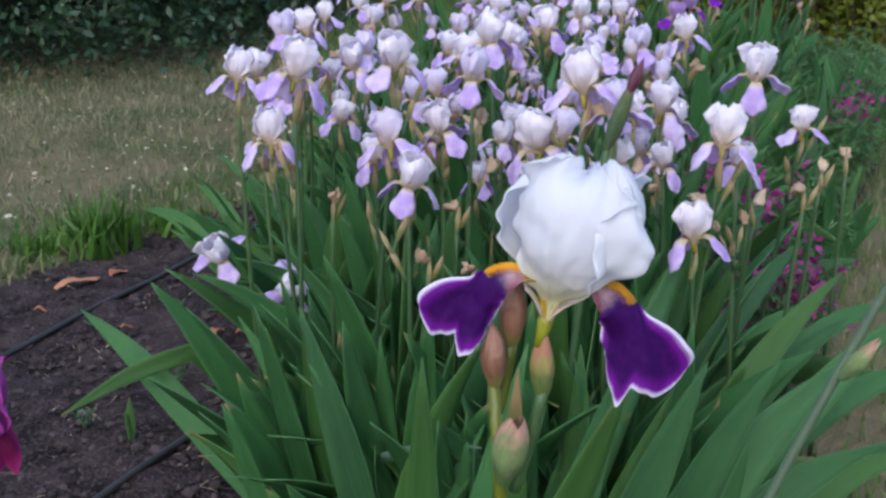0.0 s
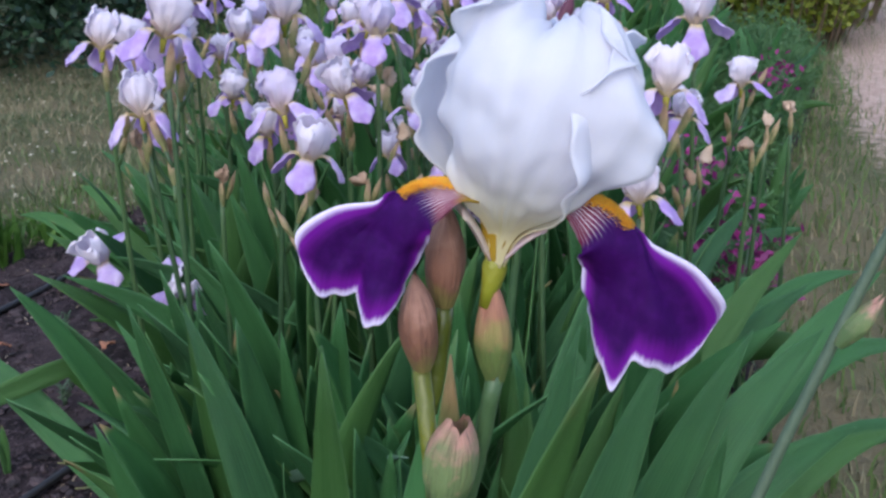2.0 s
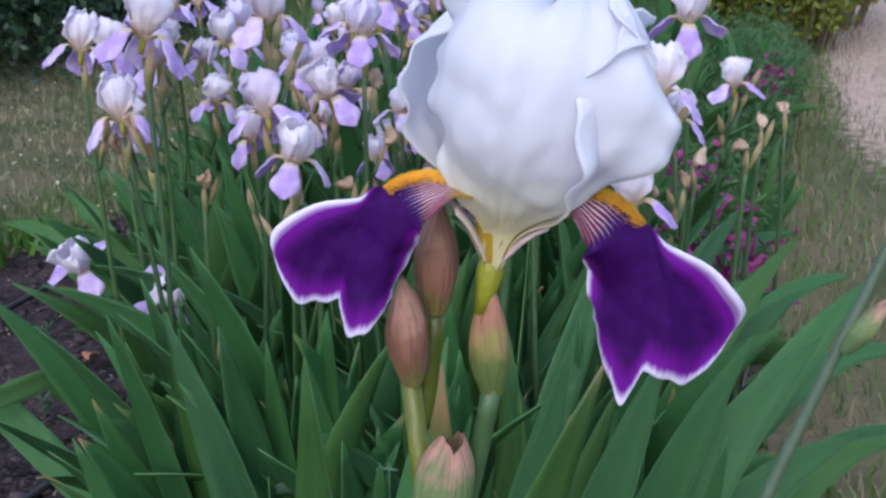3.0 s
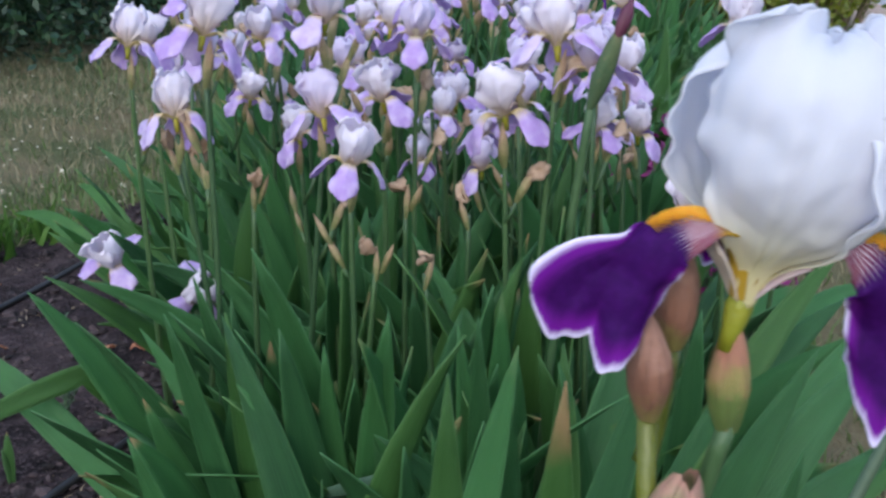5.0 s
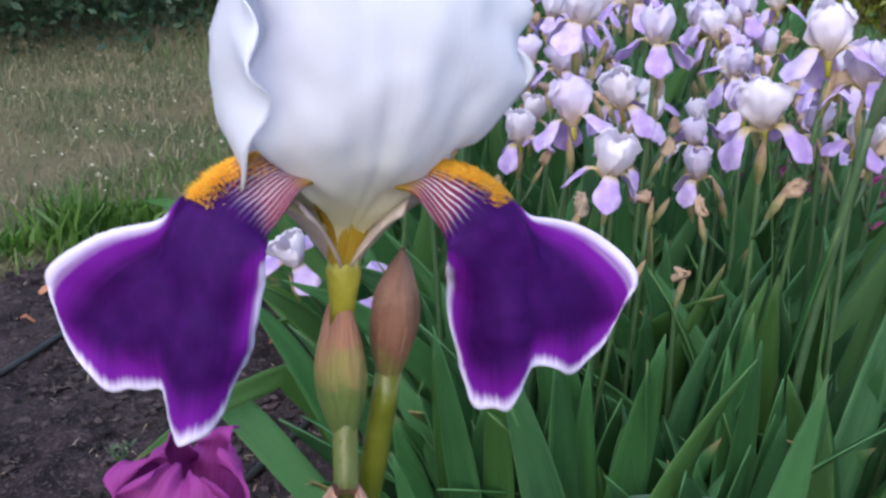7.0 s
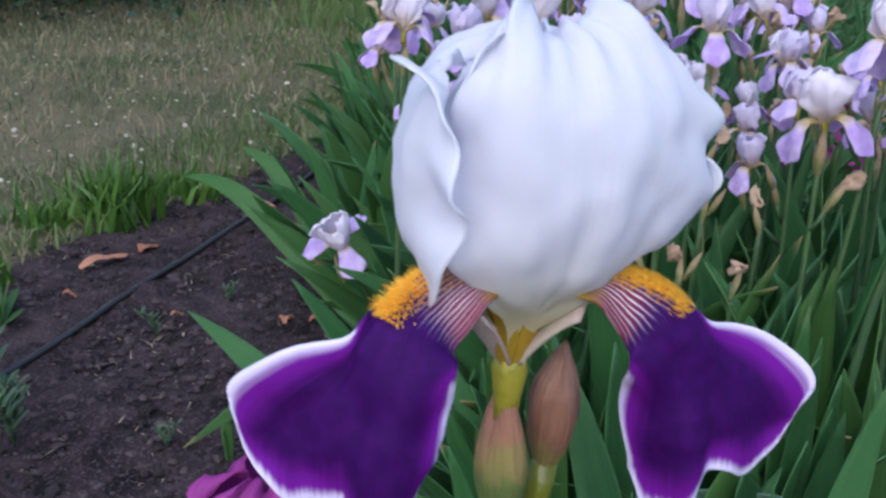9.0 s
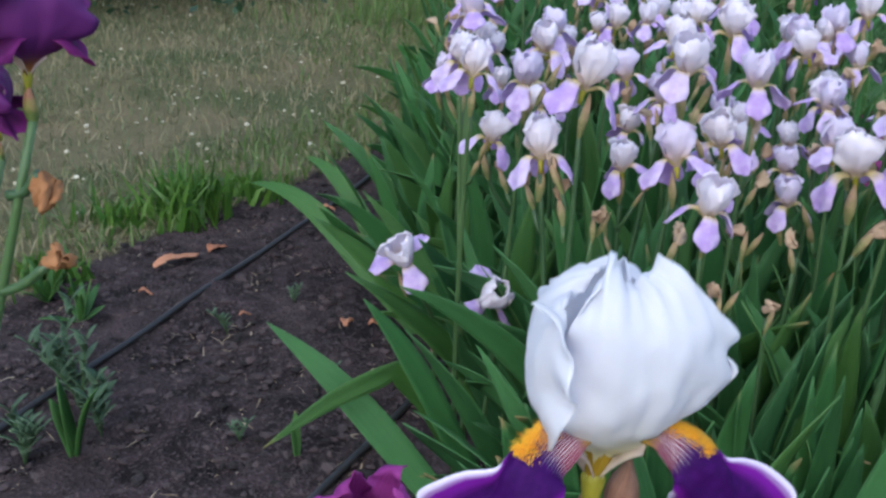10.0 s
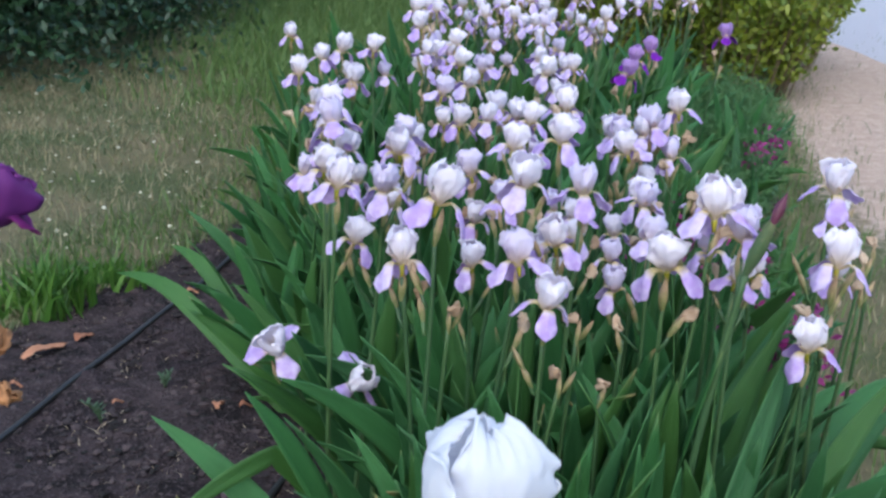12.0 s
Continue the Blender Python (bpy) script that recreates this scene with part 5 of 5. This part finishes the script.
def shrub(x, y, r, h, stems, per, seed):
    """A shrub of many upright, leafy shoots."""
    rs = np.random.RandomState(seed)
    t = thing("shrub", Matrix.Translation((x, y, 0)), "yellow-green leafy shrub of upright shoots", "shrub", "shrubs")
    V, F, C = [], [], []
    for s in range(stems):
        a, q = rs.uniform(0, 2 * np.pi), np.sqrt(rs.uniform(0, 1))
        b = np.array([math.cos(a) * q * r * 0.55, math.sin(a) * q * r * 0.55, 0.0])
        e = np.array([math.cos(a) * q * r, math.sin(a) * q * r, h * rs.uniform(0.7, 1.0) * (1 - 0.35 * q * q)])
        f = np.linspace(0, 1, 6)[:, None]
        p = b + (e - b) * f + np.array([0, 0, 0.12]) * np.sin(np.pi * f)
        o = len(V)
        for k in range(6):
            w = 0.006 * (1 - 0.1 * k)
            V += [p[k] + (w, 0, 0), p[k] + (-w * 0.5, w, 0), p[k] + (-w * 0.5, -w, 0)]
        F += [(o + 3 * k + j, o + 3 * k + (j + 1) % 3, o + 3 * k + 3 + (j + 1) % 3, o + 3 * k + 3 + j) for k in range(5) for j in range(3)]
        g = rs.uniform(0.12, 1, per)[:, None]
        C.append(b + (e - b) * g + np.array([0, 0, 0.12]) * np.sin(np.pi * g) + rs.normal(0, 0.03, (per, 3)))
    part("twig", mesh_of("twig", V, F, TWIG), t)
    part("crown", mesh_of("crown", *leaf_cloud(np.vstack(C), (0.03, 0.07), seed, 0.8), BUSH_LEAF), t)


shrub(2.45, 6.1, 0.62, 1.05, 150, 80, 80)
shrub(3.00, 7.1, 0.8, 1.25, 160, 80, 81)
shrub(1.75, 6.9, 0.8, 1.05, 140, 70, 82)


# ---- feathery plants and magenta flowers on the far side of the bed ----
def feathery_mesh(seed, count=420):
    rs = np.random.RandomState(seed)
    V, F = [], []
    for s in range(26):
        a, q = rs.uniform(0, 6.28), rs.uniform(0.1, 1.0)
        e = np.array([math.cos(a) * 0.16 * q, math.sin(a) * 0.16 * q, rs.uniform(0.16, 0.34) * (1.1 - 0.4 * q)])
        for k in range(count // 10):
            f = rs.uniform(0.15, 1)
            p = e * f + rs.normal(0, 0.008, 3)
            d = rs.normal(0, 1, 3) + e * 3
            d = d / np.linalg.norm(d) * rs.uniform(0.02, 0.05)
            w = np.cross(d, rs.normal(0, 1, 3))
            w = w / np.linalg.norm(w) * 0.0026
            o = len(V)
            V += [p - w, p + w, p + d]
            F.append((o, o + 1, o + 2))
    return mesh_of("feathery_foliage", V, F, FEATHER)


FEATHERS = [feathery_mesh(90 + s) for s in range(3)]
rg = random.Random(44)
for i in range(100):
    fy = rg.uniform(2.0, 5.4)
    lo, hi = float(clump_right(fy)) - 0.15, float(bed_edge(fy)) - 0.08
    if hi > lo:
        fx = rg.uniform(lo, hi)
        ob = new("feathery_plant", FEATHERS[i % 3])
        ob.matrix_basis = pose(fx, fy, 0, 0, 0, rg.uniform(0, 360)) @ Matrix.Scale(rg.uniform(0.75, 1.15), 4)
        tagged(ob, "low plant with fine feathery green foliage", "plant", "feathery plants")


def magenta_plant(x, y, h, seed):
    rs = np.random.RandomState(seed)
    t = thing("magenta_flower", Matrix.Translation((x, y, 0)), "low leafy plant with clusters of deep magenta flowers", "flower", "magenta flowers")
    tops, V, F = [], [], []
    for s in range(5):
        e = np.array([rs.uniform(-0.07, 0.07), rs.uniform(-0.07, 0.07), h * rs.uniform(0.75, 1.1)])
        part("stem", tube("stem", [(0, 0, 0), e * (0.6, 0.6, 0.5), e], [0.003, 0.0025, 0.002], STEM_GREEN, 5), t)
        tops.append(e)
    pet = np.vstack([e + rs.normal(0, 0.028, (20, 3)) * (1, 1, 1.4) for e in tops])
    part("blossom", mesh_of("blossom", *leaf_cloud(pet, (0.018, 0.034), seed, 0.2), SNAP_PETAL), t, None, "deep magenta petals")
    lv = np.vstack([e * rs.uniform(0.1, 0.8, (22, 1)) + rs.normal(0, 0.02, (22, 3)) for e in tops])
    part("foliage", mesh_of("foliage", *leaf_cloud(lv, (0.03, 0.06), seed + 1, 0.3), SNAP_LEAF), t)


for i, (x, y, h) in enumerate([(0.554, 2.17, 0.31), (0.505, 2.03, 0.27), (0.55, 2.26, 0.34), (0.69, 1.99, 0.27), (0.64, 2.27, 0.32), (0.71, 2.09, 0.24), (0.59, 2.39, 0.30), (0.66, 2.47, 0.33), (0.71, 2.46, 0.24), (1.42, 3.66, 0.27), (0.75, 2.76, 0.32), (0.50, 2.20, 0.33), (0.82, 2.59, 0.32), (0.62, 2.05, 0.22)]):
    magenta_plant(x, y, h, 200 + i)


# ---- small plants on the soil ----
def weed(x, y, h, leaves, spread, seed, material, label):
    rg = random.Random(seed)
    t = thing("weed", Matrix.Translation((x, y, float(ground_height(x, y)) - 0.004)), label, "weed", "weeds")
    for i in range(leaves):
        me = leaf_mesh("leaf", h * rg.uniform(0.6, 1.0), h * rg.uniform(0.10, 0.2), rg.uniform(5, spread), rg.uniform(5, 40), rg.uniform(-30, 30), material, seed * 10 + i, 0.0, 8, 3, True)
        part("leaf", me, t, spin(rg.uniform(0, 360)))


weed(-0.974, 1.81, 0.19, 3, 18, 1, LEAF_LIGHT, "weed with broad upright green leaves in the soil")
def branching_weed(x, y, h, stems, seed, material=WEED_LEAF, leaf=0.045):
    """A weed of several stems with small pointed leaves along them."""
    rg = random.Random(seed)
    t = thing("weed", Matrix.Translation((x, y, float(ground_height(x, y)) - 0.004)), "branching grey-green weed growing in the soil", "weed", "weeds")
    shapes = [leaf_mesh("leaf", leaf * f, leaf * f * 0.28, 35, 35, 0, material, seed * 7 + k, 0.0, 7, 3, True) for k, f in enumerate((0.7, 0.85, 1.0))]
    for s in range(stems):
        q, ln = rg.uniform(0, 6.28), h * rg.uniform(0.6, 1.0)
        e = np.array([math.cos(q) * ln * rg.uniform(0.1, 0.7), math.sin(q) * ln * rg.uniform(0.1, 0.7), ln])
        pts = spline([(0, 0, 0), e * (0.35, 0.35, 0.55), e], np.linspace(0, 1, 7))
        part("stem", tube("stem", pts, np.linspace(0.0022, 0.0012, 7), STEM_GREEN, 5), t)
        for k in range(1, 7):
            for side in (0, 180):
                part("leaf", rg.choice(shapes), t, Matrix.Translation(pts[k]) @ spin(rg.uniform(0, 50) + side + 90 * (k % 2)))


branching_weed(-1.00, 1.95, 0.17, 4, 2)
branching_weed(-1.07, 2.07, 0.15, 3, 8)
branching_weed(-0.95, 1.88, 0.11, 3, 3)
branching_weed(-1.06, 1.80, 0.13, 4, 9)
weed(-0.592, 1.80, 0.09, 2, 12, 4, LEAF_LIGHT, "young green sprout in the soil")
branching_weed(-0.79, 2.30, 0.07, 2, 5, WEED_LEAF, 0.022)
branching_weed(-0.56, 2.05, 0.05, 2, 6, WEED_LEAF, 0.020)
branching_weed(-0.66, 2.45, 0.05, 2, 7, WEED_LEAF, 0.020)
branching_weed(-0.70, 1.86, 0.04, 2, 10, WEED_LEAF, 0.018)
weed(-1.12, 2.36, 0.12, 9, 70, 11, LEAF_LIGHT, "low weed with long narrow leaves beside the hose")
weed(-1.22, 2.45, 0.13, 9, 60, 12, LEAF_LIGHT, "low weed with long narrow leaves beside the hose")


def tussock(x, y, r, h, count, seed):
    rs = np.random.RandomState(seed)
    p = np.stack([rs.normal(0, r, count), rs.normal(0, r, count)], 1) + np.array([x, y])
    ob = blades("grass_tuft", p, (h * 0.5, h), 0.016, 0.9, GREEN_BLADE, "bright green tuft of grass at the lawn's edge", "grass", seed)


tussock(-1.00, 2.93, 0.05, 0.17, 190, 91)
tussock(-1.16, 2.88, 0.05, 0.09, 70, 92)
tussock(-0.86, 3.10, 0.05, 0.10, 70, 93)
tussock(-1.25, 2.55, 0.05, 0.09, 80, 94)

# ---- bud stalk with a dark tip, and a budding stalk by the path ----
DARK_TIP = mottled("dark_bud", (0.05, 0.008, 0.025), (0.09, 0.015, 0.04), 50, 0.5)
bs = thing("iris_bud_stalk", Matrix.Translation((0.163, 1.375, 0)), "tall green iris stalk with an unopened maroon-tipped bud", "iris", "budding irises")
part("stem", tube("stem", spline([(0, 0, 0), (0.02, 0, 0.4), (0.055, -0.015, 0.74)], np.linspace(0, 1, 10)), np.linspace(0.006, 0.005, 10), STEM_GREEN, 9), bs)
part("spathe", bud_mesh("spathe", SHEATH_LEAFY, 0.095, 0.0115, 75, 0.9, 0.05), bs, aim((0.050, -0.013, 0.70), (0.32, -0.08, 1)), "green sheath")
part("bud", bud_mesh("bud", DARK_TIP, 0.052, 0.0085, 76, 0.15, 0.0), bs, aim((0.073, -0.02, 0.772), (0.35, -0.08, 1)), "dark maroon bud tip")
ps = thing("iris_bud_stalk", Matrix.Translation((0.33, 0.93, 0)), "grey-green iris stalk with a closed pinkish bud", "iris", "budding irises")
part("stem", tube("stem", spline([(-0.13, 0.0, 0), (-0.06, 0.01, 0.25), (0.005, 0.02, 0.44), (0.09, 0.02, 0.66), (0.125, 0.02, 0.74)], np.linspace(0, 1, 12)), np.linspace(0.006, 0.0045, 12), STEM_GREY, 9), ps)
part("bud", bud_mesh("bud", SHEATH_TORN, 0.050, 0.0095, 77, 0.8, 0.1), ps, aim((0.058, 0.015, 0.575), (0.75, 0.0, 1)), "pinkish papery bud")
